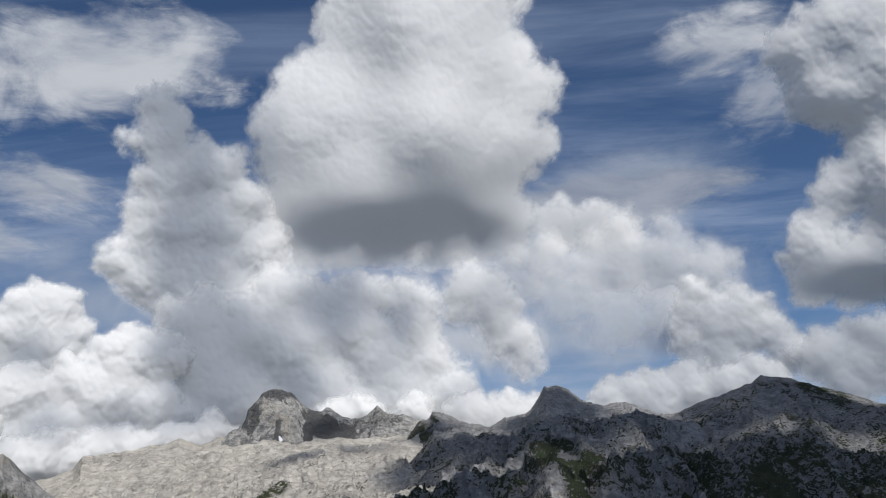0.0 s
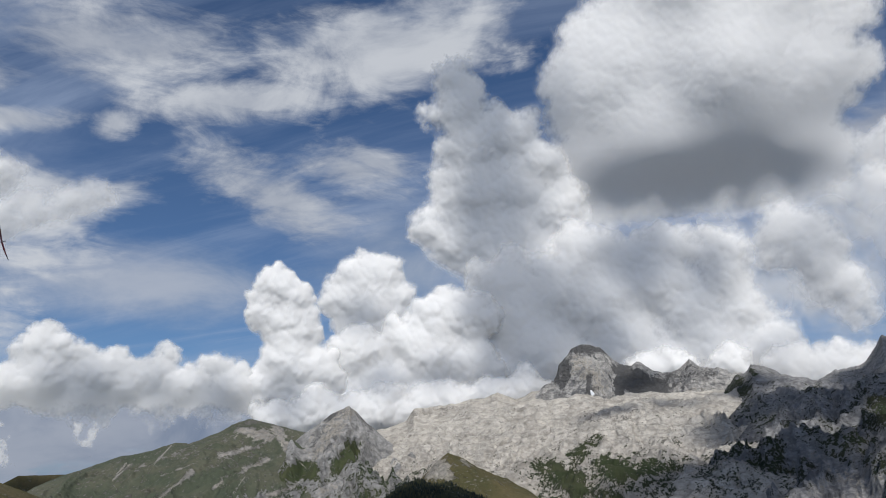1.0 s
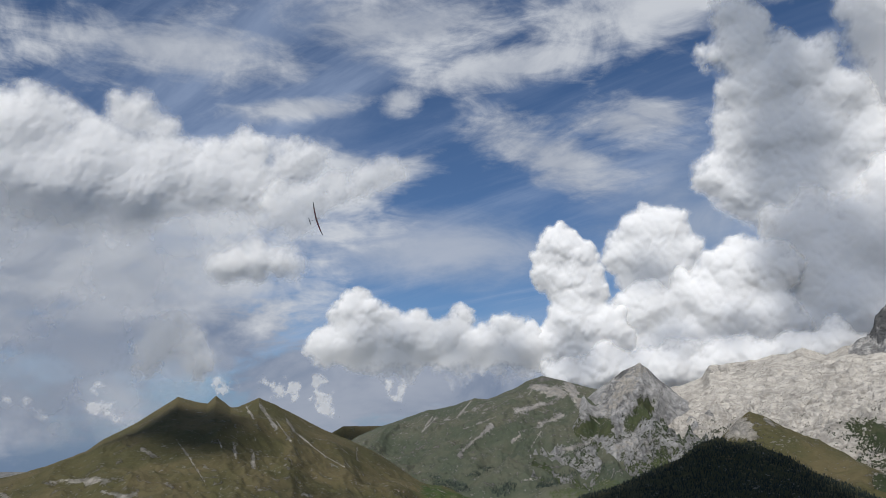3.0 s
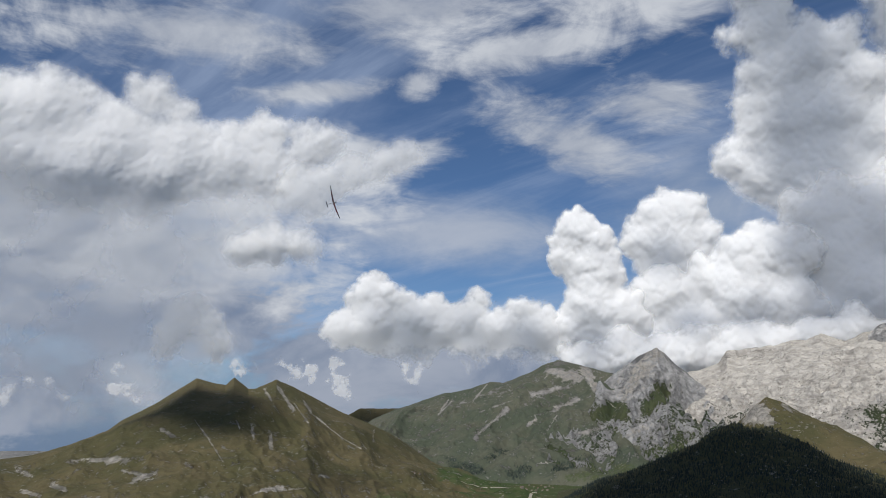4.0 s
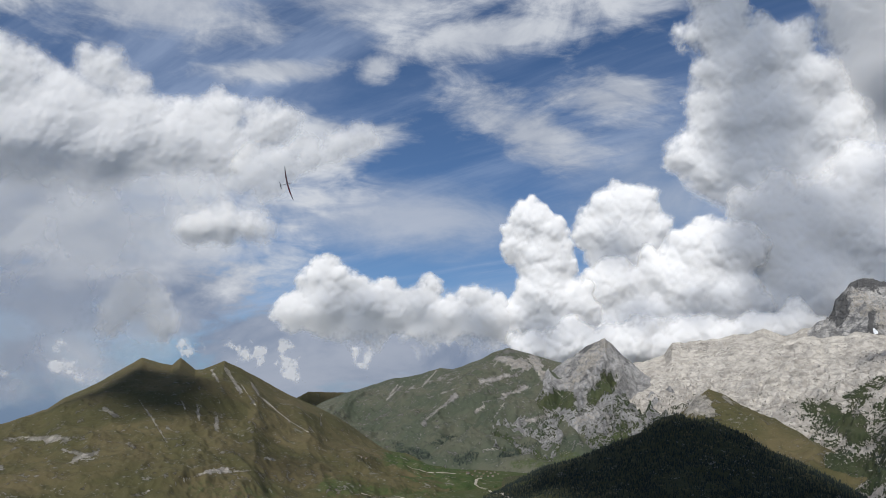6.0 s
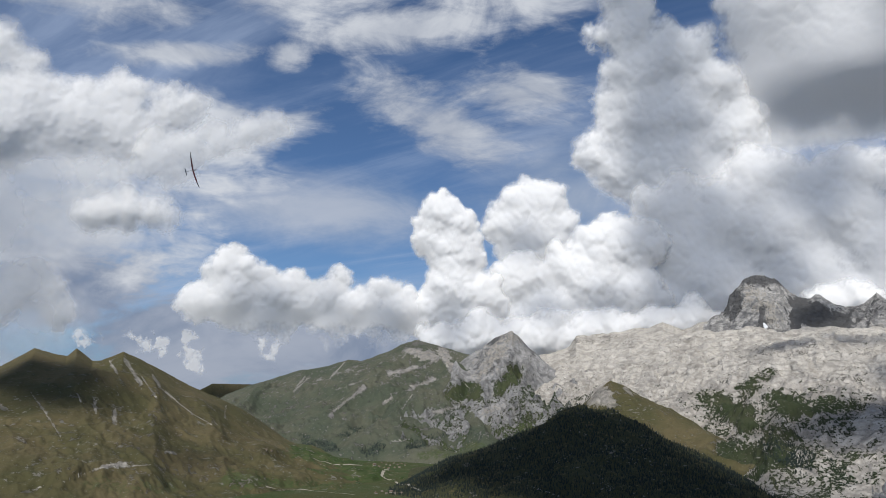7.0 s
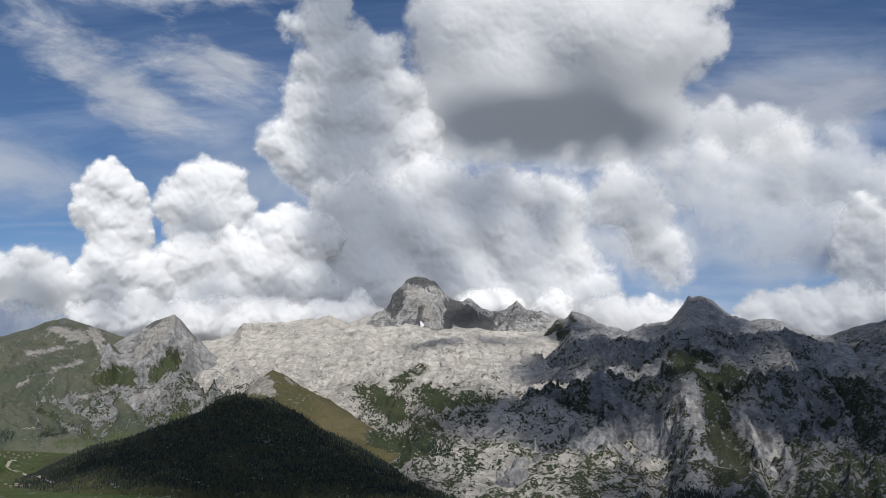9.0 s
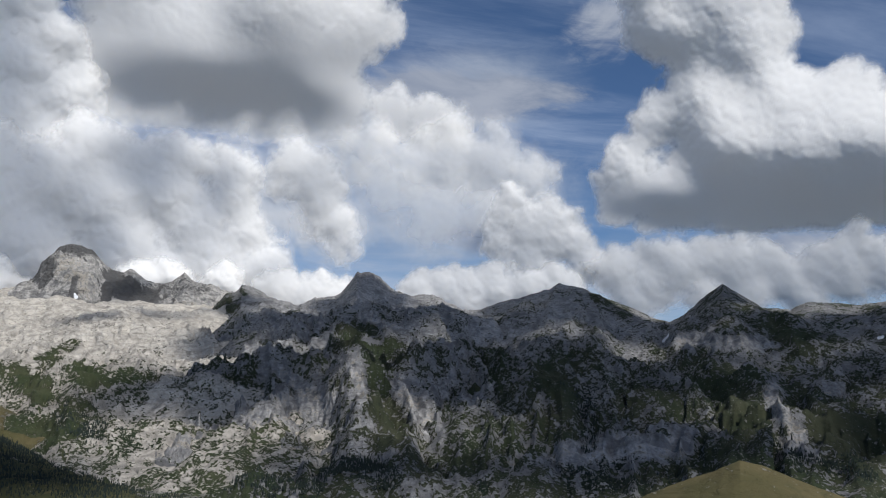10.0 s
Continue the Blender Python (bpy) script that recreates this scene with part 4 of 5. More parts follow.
cloud("cumulus_cloud", "large white cumulus cloud with a dark grey underside", 4870,
      [(27.4, 18.1, 1.8), (30.5, 19.3, 2.6), (33.6, 22.6, 2.8), (35.2, 19.2, 2.9), (38.4, 17.8, 3.0), (32.5, 16.2, 4.0), (36.7, 15.1, 4.3), (40.7, 15.7, 4.0), (25.2, 15.4, 1.9), (24.8, 13.2, 1.8), (28.7, 12.9, 3.0), (33.4, 12.5, 3.4), (37.9, 12.4, 3.6), (42.0, 12.9, 4.0), (29.1, 23.8, 2.6), (27.4, 24.5, 1.8), (31.5, 25.5, 2.8), (34.4, 25.6, 1.9), (35.2, 28.0, 1.7), (27.0, 27.2, 1.9), (29.5, 28.3, 2.2), (32.2, 28.4, 2.4), (44.5, 15.0, 3.5), (46.0, 18.0, 3.5)], 5, 10.5, soft=0.4, ragged=0.5, band=6.2, depth=1, curd=0.2, calm=1)
cloud("cumulus_cloud", "small bright cumulus cloud beside the grey one", 4680, [(17.0, 11.9, 1.2), (19.2, 10.9, 2.0), (20.2, 11.8, 1.5), (21.4, 10.2, 1.4), (22.5, 8.8, 1.3), (18.6, 9.2, 1.5), (17.6, 13.4, 1.1), (16.2, 10.2, 1.2)], 33, None, soft=0.45, ragged=0.6, depth=0.33, curd=0.7)
cloud("cumulus_cloud", "low pale cumulus bank over the ridge", 4610, [(24.4, 8.0, 1.7), (28.6, 8.2, 2.2), (32.4, 8.4, 2.0), (35.6, 7.4, 1.6), (38.9, 7.8, 2.1), (41.5, 7.6, 1.9), (26.5, 7.4, 1.6), (30.5, 8.8, 1.6), (34.0, 8.6, 1.4), (27.4, 9.2, 1.4), (37.4, 8.4, 1.4), (40.2, 9.0, 1.5), (25.5, 6.4, 1.4), (33.0, 6.6, 1.6), (36.8, 6.2, 1.5), (30.2, 6.4, 1.5), (43.5, 7.5, 2.0)], 37, None, soft=0.4, ragged=0.7, lump=0.8, depth=0.28, dense=0.95, curd=0.5)
cloud("cumulus_cloud", "low white cumulus cloud behind the crest", 4580, [(3.4, 6.4, 1.6), (1.2, 6.8, 1.4), (10.7, 6.6, 1.5), (14.0, 6.6, 1.8), (16.0, 7.0, 1.7), (18.5, 7.1, 1.6), (5.5, 6.0, 1.4), (12.6, 7.4, 1.2), (20.6, 7.2, 1.5)], 43, None, soft=0.35, depth=0.33, curd=0.7)
cloud("cumulus_tower", "bright white towering cumulus cloud", 4620,
      [(-33.6, 13.1, 1.5), (-32.4, 12.2, 1.5), (-34.4, 11.5, 1.2), (-32.6, 10.2, 1.9), (-32.6, 7.8, 2.4), (-31.0, 7.3, 2.2), (-34.4, 6.2, 1.8), (-31.5, 5.4, 2.2)], 7, None, soft=0.2, ragged=0.25, depth=0.50, curd=0.9)
cloud("cumulus_cloud", "long white cumulus bank with lumpy tops", 4610,
      [(-48.4, 8.6, 1.29), (-46.9, 8.6, 1.29), (-47.8, 6.5, 1.98), (-44.6, 6.8, 1.72), (-41.2, 7.0, 1.38), (-38.4, 6.3, 1.46), (-36.0, 6.0, 1.63), (-49.9, 6.0, 1.20), (-42.9, 6.5, 1.55), (-39.6, 6.2, 1.46), (-45.6, 8.2, 0.77), (-43.4, 7.9, 0.77), (-40.4, 8.2, 0.69), (-37.4, 7.7, 0.77), (-47.6, 9.8, 0.52), (-45.0, 5.2, 1.46), (-41.0, 5.0, 1.38), (-37.6, 4.8, 1.46)], 17, 4.0, soft=0.25, ragged=0.35, band=3.5, depth=0.36, curd=0.9)
cloud("cumulus_tower", "pale grey-white towering cumulus cloud", 4720, [(-27.8, 14.0, 1.8), (-26.4, 13.7, 1.7), (-27.1, 11.9, 2.4), (-29.0, 12.4, 1.6), (-25.0, 12.4, 1.2), (-27.0, 9.4, 2.2)], 19, None, soft=0.25, ragged=0.3, depth=0.39, curd=0.9)
cloud("cumulus_cloud", "heaped white cumulus cloud over the limestone ridge", 4640,
      [(-21.9, 11.0, 2.0), (-20.2, 10.8, 1.9), (-24.7, 9.4, 1.7), (-22.7, 8.2, 2.8), (-20.0, 7.8, 2.3), (-25.8, 6.2, 2.3), (-22.7, 5.1, 2.4), (-27.9, 8.3, 2.0), (-18.9, 5.5, 1.6), (-28.5, 5.8, 1.8)], 29, None, soft=0.28, ragged=0.35, depth=0.50, curd=0.9)
cloud("cumulus_cloud", "low bright cumulus bank along the limestone ridge", 4570,
      [(-31.0, 4.6, 1.7), (-28.6, 4.4, 1.5), (-26.2, 4.6, 1.8), (-23.6, 5.0, 1.6), (-21.0, 5.2, 1.7), (-18.4, 5.6, 1.5), (-16.2, 6.0, 1.5), (-33.5, 4.2, 1.5), (-8.0, 6.9, 1.3), (-5.8, 7.0, 1.2), (-2.6, 6.8, 1.3)], 53, None, soft=0.3, depth=0.6, curd=0.9, ragged=0.5)
cloud("cumulus_cloud", "broad white cumulus cloud with soft grey base", 4890,
      [(-71.0, 19.0, 2.58), (-69.0, 19.7, 1.66), (-63.8, 20.9, 1.29), (-66.0, 17.5, 2.94), (-61.3, 17.9, 2.39), (-71.0, 16.3, 2.94), (-68.2, 15.7, 3.31), (-63.0, 16.1, 2.94), (-58.6, 17.0, 2.39), (-55.6, 19.1, 1.47), (-53.0, 18.3, 1.47), (-55.4, 16.7, 2.02), (-51.6, 18.9, 0.92), (-62.4, 20.1, 1.10), (-75.0, 18.2, 3.13), (-78.0, 16.2, 3.22)], 39, 12.8, soft=0.55, ragged=0.6, band=3.5, depth=0.42, calm=0.8, curd=0.5)
cloud("cumulus_cloud", "feathery white cloud scrap", 4850, [(-51.5, 16.2, 1.3), (-49.4, 17.0, 1.1), (-47.4, 17.8, 1.0), (-45.8, 18.6, 0.7), (-53.4, 15.4, 1.6)], 83, None, soft=0.6, ragged=0.8, dense=0.85, depth=0.22)
cloud("cumulus_cloud", "broad soft grey-white cloud sheet under the cumulus", 4520,
      [(-68.0, 11.0, 3.5), (-63.0, 10.5, 3.5), (-60.0, 13.0, 2.5), (-71.0, 7.5, 3.5), (-65.0, 6.5, 3.5), (-61.0, 6.5, 2.6), (-73.0, 12.0, 4.0), (-68.0, 3.5, 3.2), (-63.5, 3.0, 2.6), (-59.5, 4.6, 2.2), (-57.5, 14.0, 2.0)], 87, None, soft=1.4, ragged=1.0, dense=0.5, depth=0.06)
cloud("cumulus_cloud", "small soft flat cumulus cloud", 4700, [(-56.2, 11.8, 1.0), (-54.8, 12.0, 1.2), (-53.4, 11.9, 1.0), (-52.2, 11.8, 0.7), (-57.4, 11.6, 0.9)], 47, None, soft=0.5, ragged=0.5, dense=0.95, depth=0.39)
cloud("cumulus_cloud", "small white cumulus crown above the haze", 4650, [(-60.0, 7.4, 0.9), (-60.6, 6.4, 1.1), (-59.2, 6.0, 1.0), (-61.6, 5.2, 0.9), (-58.6, 4.8, 1.0)], 91, None, soft=0.35, ragged=0.6, dense=0.9, depth=0.39)
for puffs in ([(-53.8, 3.7, 0.39), (-53.5, 3.2, 0.28)], [(-52.3, 3.5, 0.31), (-52.0, 3.0, 0.24)], [(-50.6, 3.7, 0.31), (-50.2, 2.9, 0.35), (-49.8, 2.2, 0.31), (-49.5, 1.8, 0.19)], [(-45.6, 3.5, 0.43), (-44.9, 3.2, 0.39), (-45.2, 2.8, 0.28)],
              [(-64.3, 2.8, 0.39), (-64.0, 2.0, 0.46), (-63.7, 1.4, 0.31)], [(-70.4, 1.4, 0.54), (-69.2, 1.8, 0.70), (-67.8, 1.4, 0.46)], [(-57.0, 3.9, 0.31), (-56.6, 3.5, 0.24)]):
    cloud("cloud_scrap", "small sunlit scrap of cloud above the hill", 4300, [(a, e, 0.78 * r) for a, e, r in puffs], int(-10 * puffs[0][0]), None, soft=0.24, ragged=1.1, dense=0.74, depth=0.25, step=0.06)


# ---- unseen clouds, added towards the sun to cast shade ----
scene.view_layers[0].update()
shade_cloud("small unseen white cloud shading the grassy summit", [(-59.4, 1.8, 90, None), (-60.8, 0.8, 70, None), (-57.6, 1.0, 95, None), (-57.0, -0.2, 70, None), (-58.6, -0.2, 60, None), (-56.2, 1.2, 60, None), (-62.2, 0.2, 50, None)], 63, 14, 34, 0.94, 10)
shade_cloud("small unseen scrap of cloud shading a spot on the grassy slope", [(-50.0, -3.8, 34, None), (-49.5, -3.9, 24, None)], 65, 10, 14, 0.9, 6)
shade_cloud("unseen white cloud shading the wooded hill", [(a, e, r, None) for a, e, r in ((-31, -4.2, 80), (-29, -3.2, 110), (-26.5, -2.2, 120), (-24, -1.0, 120), (-22, -0.8, 110), (-20, -2.0, 120), (-24, -3.4, 150), (-20, -4, 150), (-28, -5.2, 100), (-23.5, -5.6, 130), (-17.5, -3.6, 100), (-17.5, -5.4, 110), (-14, -4.8, 80), (-12.5, -5.8, 80), (-33, -5.0, 60))], 71, 35, 50, 0.965, 20)
shade_cloud("small unseen white cloud shading the distant ridge", [(-49.0, 0.6, 110, 4700), (-47.4, 0.7, 130, 4700), (-45.6, 0.6, 130, 4700)], 67, 40, 40, 0.9, 20)
shade_cloud("long unseen cloud bank with gaps, shading the right-hand mountains", [(a, e, r, None) for a, e, r in ((-2.5, 5.4, 170), (0, 4, 230), (-2.6, 2.6, 150), (-4.4, 0.9, 140), (-7.5, -0.4, 110), (-10.0, -1.2, 80), (-1.5, -0.8, 190), (2.5, 1.5, 240), (4, 4.4, 260), (7, 7, 230), (8, 4.5, 260), (11, 5.6, 260), (11, 2.5, 270), (15, 4.6, 280), (15, 1, 280), (19, 6.2, 260), (19, 3, 280), (19, 0, 270), (23, 5.6, 260), (23, 2, 280), (23, -1, 250), (27, 3.8, 260), (27, 0.5, 260), (27, -2.0, 220), (31, 6.4, 230), (31, 3, 220), (31, 0, 180), (36, 4.5, 240), (40, 4.5, 260), (40, 1, 280), (44, 3, 320), (40, -2.2, 220), (14.5, -2.0, 190), (10.5, -4.9, 130), (4, -5.2, 120), (22, -4.8, 170), (27, -5, 140), (36, -0.6, 130), (32.5, -3.4, 140),
    (7.2, 1.6, -110), (10.6, -1.2, -170), (12.6, -3.0, -150), (8.4, -2.6, -110), (34.4, -0.4, -95), (35.4, -2.6, -80), (17.2, -3.6, -70), (2.0, 2.9, -60), (-0.6, 3.4, -50), (33.0, 3.0, -55), (-4.0, -3.8, -110), (-1.2, -3.4, -120), (3.4, -2.4, -90))], 75, 60, 85, 0.915, 26)
# the next four are unseen and added only to dim other clouds
shade_cloud("pale unseen cloud added to dim the far column", [(-19.6, 24.5, 210, 4700), (-18.6, 20.5, 230, 4700), (-17.6, 16.0, 240, 4700), (-16.8, 11.5, 270, 4600), (-13.5, 10.0, 200, 4600), (-15.5, 7.5, 180, 4600), (-10.5, 9.0, 130, 4600), (-8.5, 12.5, 170, 4650), (-4.0, 11.5, 110, 4650), (-20.5, 21.0, 120, 4700), (-15.0, 20.0, 150, 4700)], 77, 120, 130, 0.76, 30)
shade_cloud("thin unseen cloud added to dim the low bank of clouds", [(a, 8.2, 190, 4600) for a in (11, 14.5, 18, 22, 26, 30, 34, 38, 42)] + [(-4.0, 8.5, 140, 4650), (0.5, 7.5, 120, 4600), (-7.5, 12.0, 150, 4650), (-11.0, 12.5, 150, 4650), (-3.5, 11.5, 120, 4650), (-7.0, 8.5, 120, 4650), (3.4, 13.0, 110, 4700)], 81, 120, 150, 0.38, 30)
shade_cloud("thin unseen cloud added to dim the cloud sheet at the left", [(-66.0, 8.0, 330, 4600), (-61.0, 6.0, 240, 4600), (-70.0, 5.0, 330, 4600), (-72.0, 10.0, 300, 4600), (-62.5, 11.5, 240, 4600)], 85, 150, 120, 0.5, 40)
shade_cloud("thin unseen cloud added to dim the clouds along the limestone ridge", [(-32.5, 4.6, 110, 4600), (-26.5, 6.0, 120, 4600), (-22.0, 6.4, 120, 4600), (-37.0, 5.4, 90, 4600), (-41.0, 5.6, 90, 4600), (-45.5, 5.4, 110, 4600), (-27.6, 9.4, 90, 4700), (-29.0, 5.0, 100, 4600), (-19.0, 6.6, 110, 4600)], 89, 90, 130, 0.7, 30)
shade_cloud("thin unseen cloud veil shading the summit ridge", [(-8.6, 6.2, 90, None), (-9.6, 5.6, 50, None), (-11.4, 4.2, 60, None), (-9.6, 4.3, 80, None), (-7.4, 4.5, 80, None), (-5.4, 4.6, 60, None), (-7.6, 6.6, 70, None)], 79, 25, 40, 0.85, 14)


# ---- trees ----
def spruces(name, label, spots, heights, seed):
    """Many spruces in one mesh: three ragged tiers of boughs each."""
    rng = np.random.default_rng(seed)
    n, sides = len(spots), 6
    ring = np.arange(sides) / sides * math.tau
    verts, faces, at = [], [], 0
    tiers = ((0.05, 0.26, 0.50), (0.32, 0.20, 0.76), (0.58, 0.13, 1.0))
    per = len(tiers) * (sides + 1)
    turn = rng.uniform(0, math.tau, n)
    out = np.empty((n, per, 3))
    for k, (low, wide, tip) in enumerate(tiers):
        reach = wide * heights[:, None] * rng.uniform(0.7, 1.2, (n, sides)) * 0.8
        i = k * (sides + 1)
        out[:, i : i + sides, 0] = spots[:, None, 0] + reach * np.cos(ring[None] + turn[:, None] + k)
        out[:, i : i + sides, 1] = spots[:, None, 1] + reach * np.sin(ring[None] + turn[:, None] + k)
        out[:, i : i + sides, 2] = spots[:, None, 2] + heights[:, None] * (low + rng.uniform(-0.05, 0.05, (n, sides)))
        out[:, i + sides] = spots + np.stack([0 * heights, 0 * heights, heights * tip], -1)
    one = np.array([(k * (sides + 1) + j, k * (sides + 1) + (j + 1) % sides, k * (sides + 1) + sides) for k in range(len(tiers)) for j in range(sides)])
    faces = (one[None] + (np.arange(n) * per)[:, None, None]).reshape(-1, 3)
    me = mesh_of(name, out.reshape(-1, 3), faces, NEEDLES, fine=False)
    return tagged(new(name, me), label, "trees", kind="stuff")


def wood(name, label, land, count, low, tall, seed):
    rng = np.random.default_rng(seed)
    ground = LAND[land]
    clump = fractal(ground[:, :2] / 70, 3, seed)
    weight = np.clip(ground[:, 3] + 0.30 * clump - low, 0, 0.25) * np.abs(ground[:, 4])
    if weight.sum() <= 0:
        return None
    pick = rng.choice(len(ground), count, p=weight / weight.sum())
    spots = ground[pick, :3] + np.stack([rng.uniform(-6, 6, count), rng.uniform(-6, 6, count), np.full(count, -1.0)], -1)
    return spruces(name, label, spots, rng.uniform(0.55, 1.0, count) * tall, seed)


wood("spruce_forest", "dense dark spruce forest on the shaded hill", "forest_hill", 15000, 0.5, 8.0, 1)
wood("spruce_forest", "dark spruces at the foot of the rock slabs", "buttress_mountain", 2600, 0.27, 9.0, 2)
wood("spruce_forest", "scattered dark spruces below the limestone", "limestone_massif", 900, 0.27, 9.0, 3)
wood("spruce_forest", "dark spruce woods on the lower slope", "broad_mountain", 900, 0.27, 9.0, 4)
wood("spruce_forest", "dark spruce woods beside pale boulders", "pointed_mountain", 1500, 0.27, 9.0, 5)
wood("spruce_forest", "patches of dark spruce on the green mountain", "green_mountain", 900, 0.27, 9.0, 6)


# ---- village ----
def plain(name, colour, rough=0.8):
    m, k = material(name)
    place = k.node("ShaderNodeTexCoord").outputs["Object"]
    grain = k.noise(place, 1.5, 5.0, 0.6)
    rnd = k.node("ShaderNodeObjectInfo").outputs["Random"]
    base = k.mix(k.math("MULTIPLY", rnd, 0.5), colour, rgb(*[c * 0.6 for c in colour[:3]]))
    finish(k, k.mix(k.ramp(grain, 0.3, 0.7, 0.0, 0.4), base, rgb(*[c * 0.7 for c in colour[:3]])), rough, grain, 0.3, 0.05)
    return m


PLASTER, LARCH, SLATE, TRACK = plain("plaster", rgb(0.34, 0.31, 0.27)), plain("larch_boards", rgb(0.22, 0.14, 0.08)), plain("roof_slate", rgb(0.24, 0.19, 0.165)), plain("gravel_track", rgb(0.42, 0.38, 0.31), 0.95)


def part(name, bm, material, parent, label=""):
    me = bpy.data.meshes.new(name)
    bm.to_mesh(me)
    bm.free()
    me.materials.append(material)
    ob = new(name, me)
    ob.parent = parent
    return tagged(ob, label)


def box(bm, x0, x1, y0, y1, z0, z1):
    made = bmesh.ops.create_cube(bm, size=1.0, matrix=Matrix.Translation(((x0 + x1) / 2, (y0 + y1) / 2, (z0 + z1) / 2)) @ Matrix.Diagonal((x1 - x0, y1 - y0, z1 - z0, 1)))
    return made["verts"]


def chalet():
    house = new("chalet")
    tagged(house, "small stone and timber mountain chalet with a pitched roof", "house", "houses of the hamlet")
    bm = bmesh.new()
    box(bm, -5, 5, -6, 6, -2.0, 2.8)
    part("ground_floor", bm, PLASTER, house, "pale rendered stone wall")
    bm = bmesh.new()
    verts = [bm.verts.new(v) for v in ((-5, -6, 2.8), (5, -6, 2.8), (5, -6, 5.4), (0, -6, 8.0), (-5, -6, 5.4), (-5, 6, 2.8), (5, 6, 2.8), (5, 6, 5.4), (0, 6, 8.0), (-5, 6, 5.4))]
    bm.faces.new(verts[4::-1]), bm.faces.new(verts[5:])
    for i in range(5):
        bm.faces.new((verts[i], verts[(i + 1) % 5], verts[5 + (i + 1) % 5], verts[5 + i]))
    part("upper_floor", bm, LARCH, house, "brown timber upper wall")
    for side in (-1, 1):
        bm = bmesh.new()
        slab = box(bm, 0, 6.8, -7.2, 7.2, -0.2, 0.2)
        bmesh.ops.transform(bm, matrix=Matrix.Translation((0, 0, 8.2)) @ Matrix.Rotation(0.48, 4, "Y"), verts=slab)
        if side < 0:
            bmesh.ops.transform(bm, matrix=Matrix.Rotation(math.pi, 4, "Z"), verts=bm.verts[:])
        part("roof_slope", bm, SLATE, house, "grey-brown slate roof slope")
    bm = bmesh.new()
    box(bm, 1.6, 2.6, 2, 3, 6.4, 9.0)
    part("chimney", bm, PLASTER, house, "square rendered chimney")
    return house


def ground_height(x, y):
    hit, place, _, _, _, _ = scene.ray_cast(bpy.context.evaluated_depsgraph_get(), Vector((x, y, 600.0)), Vector((0, 0, -1)), distance=700.0)
    return place.z if hit else 100.0


def track(name, label, ends, wide):
    """A gravel track over the land through ways (azimuth, elevation)."""
    points = [meet(*p) for p in ends]
    line = []
    for p, q in zip(points, points[1:]):
        steps = max(2, int((q - p).length / 25))
        line += [p.lerp(q, i / steps) for i in range(steps)]
    line.append(points[-1])
    verts = []
    for i, p in enumerate(line):
        way = (line[min(i + 1, len(line) - 1)] - line[max(i - 1, 0)]).normalized()
        off = Vector((-way.y, way.x, 0)) * wide / 2
        for s in (-1, 1):
            v = p + off * s
            verts.append((v.x, v.y, ground_height(v.x, v.y) + 0.5))
    faces = np.array([(2 * i, 2 * i + 1, 2 * i + 3, 2 * i + 2) for i in range(len(line) - 1)])
    tagged(new(name, mesh_of(name, np.array(verts), faces, TRACK)), label, "track", kind="structure")


scene.view_layers[0].update()
HOMES = [(-37.60, -4.20), (-37.29, -4.30), (-37.10, -4.04), (-36.80, -4.14), (-36.53, -4.20), (-36.30, -4.05), (-36.03, -4.15), (-35.76, -4.07), (-35.53, -4.17), (-36.64, -4.39), (-36.22, -4.34), (-35.91, -4.33), (-36.94, -4.36)]
HOMES += [(-37.42, -6.02), (-37.01, -5.90), (-36.70, -6.03), (-36.40, -5.92), (-36.09, -6.02), (-35.72, -5.97), (-44.83, -3.34), (-44.49, -3.40)]
track("road", "pale winding gravel road below the hamlet", [(-36.67, -4.47), (-37.01, -4.62), (-37.08, -4.92), (-36.77, -5.09), (-36.12, -5.22), (-35.16, -5.44), (-34.39, -5.64)], 7.0)
track("road", "pale gravel track across the meadow", [(-41.70, -3.82), (-40.93, -4.03), (-39.97, -4.22), (-38.44, -4.22), (-37.67, -4.27)], 5.0)
track("road", "straight pale farm track through the grass", [(-44.70, -5.67), (-42.17, -5.84), (-38.86, -6.13)], 4.0)
first, rnd = chalet(), random.Random(9)
for i, (a, e) in enumerate(HOMES):
    p = meet(a, e)
    m = pose(p.x, p.y, ground_height(p.x, p.y), 0, 0, rnd.uniform(0, 360)) @ Matrix.Scale(rnd.uniform(0.55, 0.85), 4)
    if i == 0:
        first.matrix_world = m
    else:
        copy_thing(first, m)


# ---- model glider in flight ----
def paint(name, colour):
    m, k = material(name)
    finish(k, colour, 0.35, gloss=0.5)
    return m


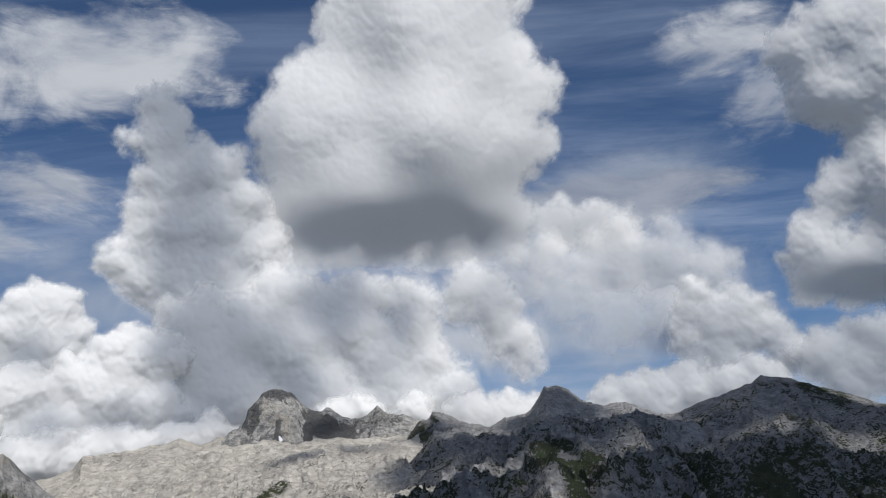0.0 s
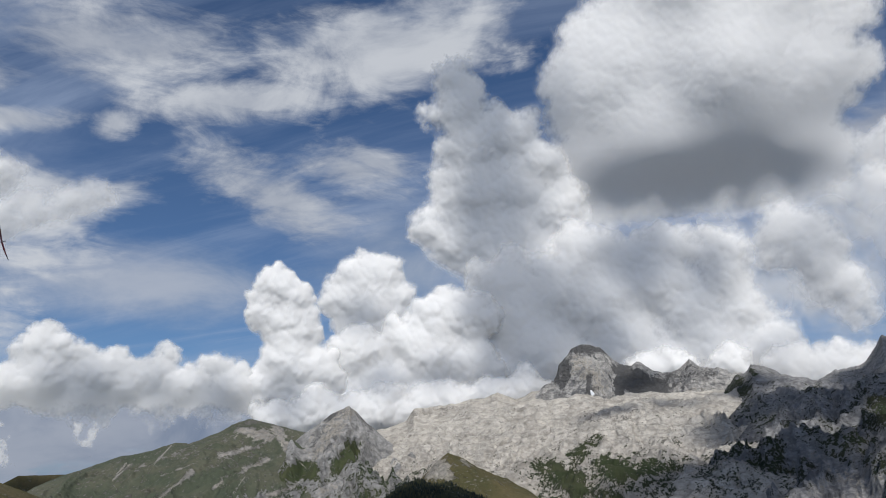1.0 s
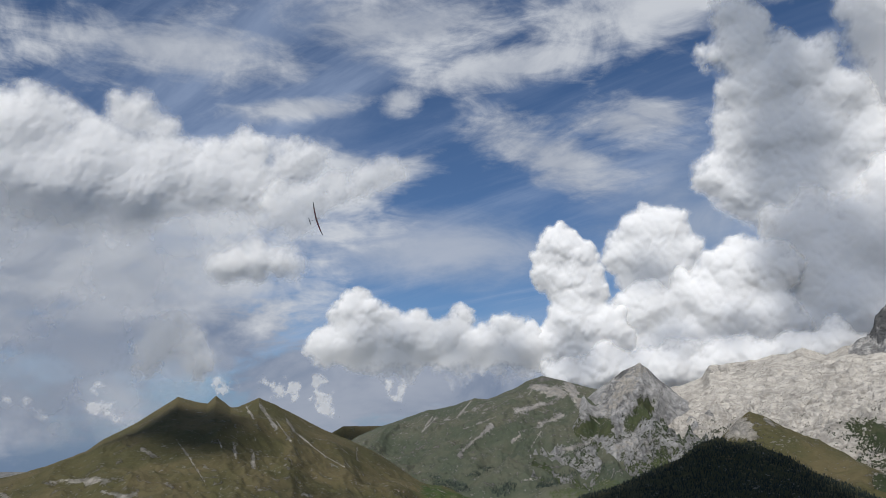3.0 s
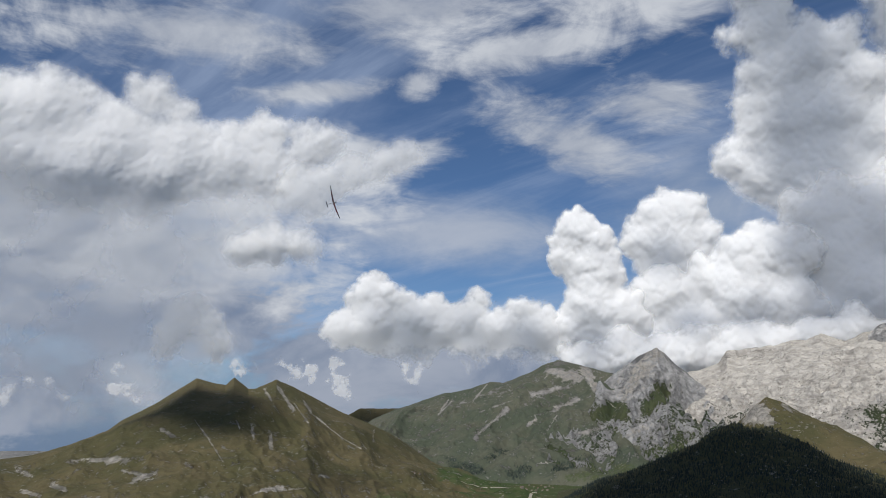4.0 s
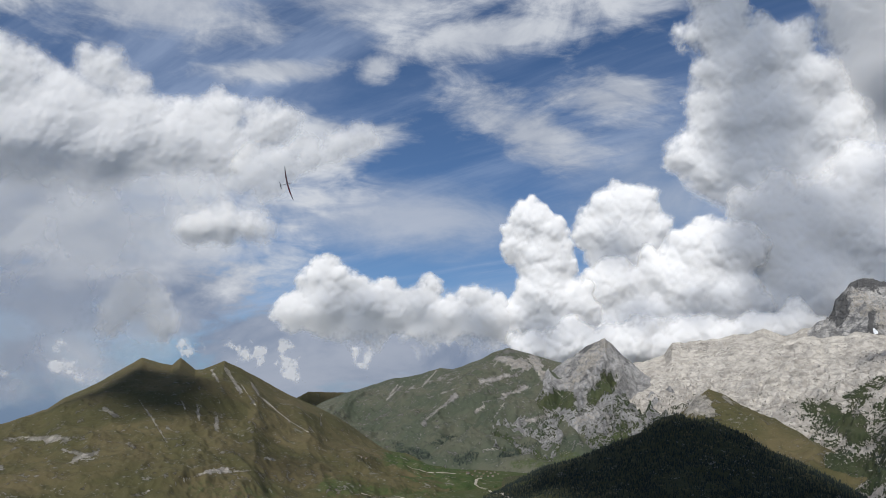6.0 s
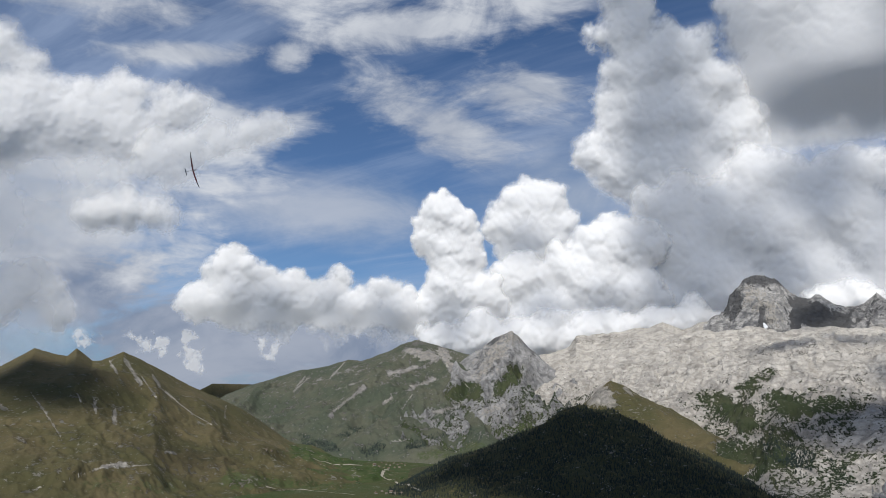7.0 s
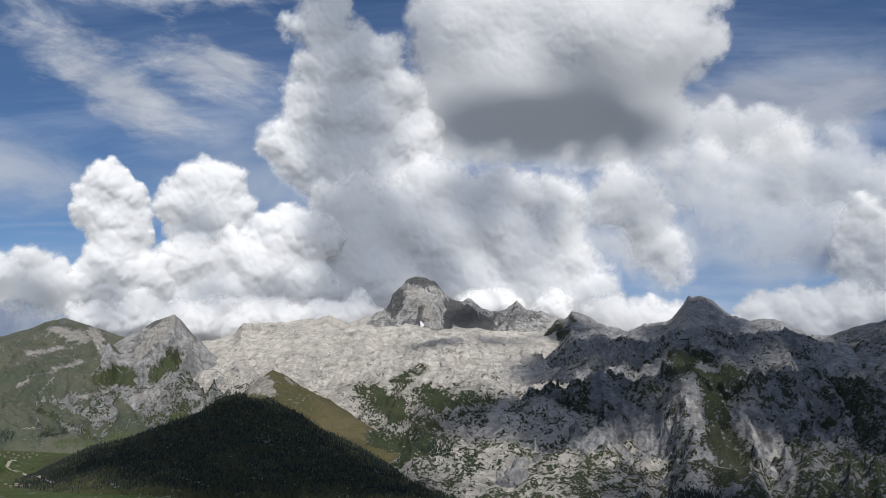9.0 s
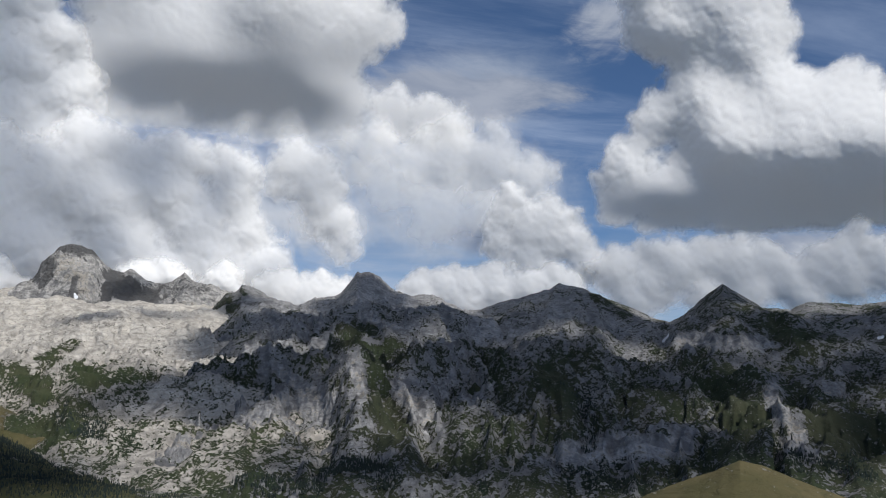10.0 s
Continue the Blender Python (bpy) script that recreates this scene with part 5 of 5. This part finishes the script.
def surface(outline, thick):
    """A thin tapered plate: sections (position along, front, back, height) across the span."""
    bm = bmesh.new()
    rings = []
    for along, front, back, rise in outline:
        chord = front - back
        prof = ((0.0, 0.0), (0.25, 0.5), (0.6, 0.35), (1.0, 0.0), (0.6, -0.15), (0.25, -0.3))
        rings.append([bm.verts.new((along, front - u * chord, rise + v * thick * chord)) for u, v in prof])
    for r, q in zip(rings, rings[1:]):
        for i in range(6):
            bm.faces.new((r[i], r[(i + 1) % 6], q[(i + 1) % 6], q[i]))
    bm.faces.new(rings[0][::-1]), bm.faces.new(rings[-1])
    bmesh.ops.recalc_face_normals(bm, faces=bm.faces[:])
    return bm


def glider():
    red, dark, pale = paint("glider_red", rgb(0.11, 0.01, 0.015)), paint("glider_carbon", rgb(0.02, 0.02, 0.025)), paint("glider_white", rgb(0.3, 0.3, 0.3))
    plane = tagged(new("model_glider"), "red and black model glider circling in the air", "glider")
    for side, name in ((-1, "wing"), (1, "wing")):
        part(name, surface([(0, 0.11, -0.10, 0.0), (side * 0.5, 0.10, -0.09, 0.035), (side * 0.9, 0.07, -0.07, 0.09)], 0.11), red, plane, "red wing panel")
        part("wing_tip", surface([(side * 0.9, 0.07, -0.07, 0.09), (side * 1.15, 0.03, -0.06, 0.15), (side * 1.25, 0.0, -0.04, 0.18)], 0.11), dark, plane, "black wing tip")
    bm = bmesh.new()
    for y0, y1, r0, r1 in ((0.42, 0.52, 0.035, 0.006), (0.10, 0.42, 0.04, 0.035), (-0.2, 0.10, 0.022, 0.04), (-0.95, -0.2, 0.011, 0.022)):
        bmesh.ops.create_cone(bm, cap_ends=True, segments=10, radius1=r0, radius2=r1, depth=y1 - y0, matrix=Matrix.Translation((0, (y0 + y1) / 2, -0.02)) @ Matrix.Rotation(-math.pi / 2, 4, "X"))
    part("fuselage", bm, pale, plane, "slim pale fuselage")
    part("tailplane", surface([(-0.26, -0.90, -0.97, 0.03), (0, -0.86, -0.98, 0.02), (0.26, -0.90, -0.97, 0.03)], 0.08), dark, plane, "black tailplane")
    bm = surface([(-0.06, -0.88, -1.0, 0.0), (0.12, -0.87, -1.02, 0.0), (0.26, -0.93, -1.02, 0.0)], 0.08)
    bmesh.ops.transform(bm, matrix=Matrix.Rotation(-math.pi / 2, 4, "Y"), verts=bm.verts[:])
    part("fin", bm, dark, plane, "black tail fin")
    return plane


x, y, z = spot(-50.9, 14.9, 58.0)
glider().matrix_world = Matrix.Translation((x, y, z)) @ look((0, 0, 0), (math.sin(radians(-50.4)), math.cos(radians(-50.4)), 0.27)) @ pose(0, 0, 0, 0, 0, -72) @ pose(0, 0, 0, -58, 0, 0)
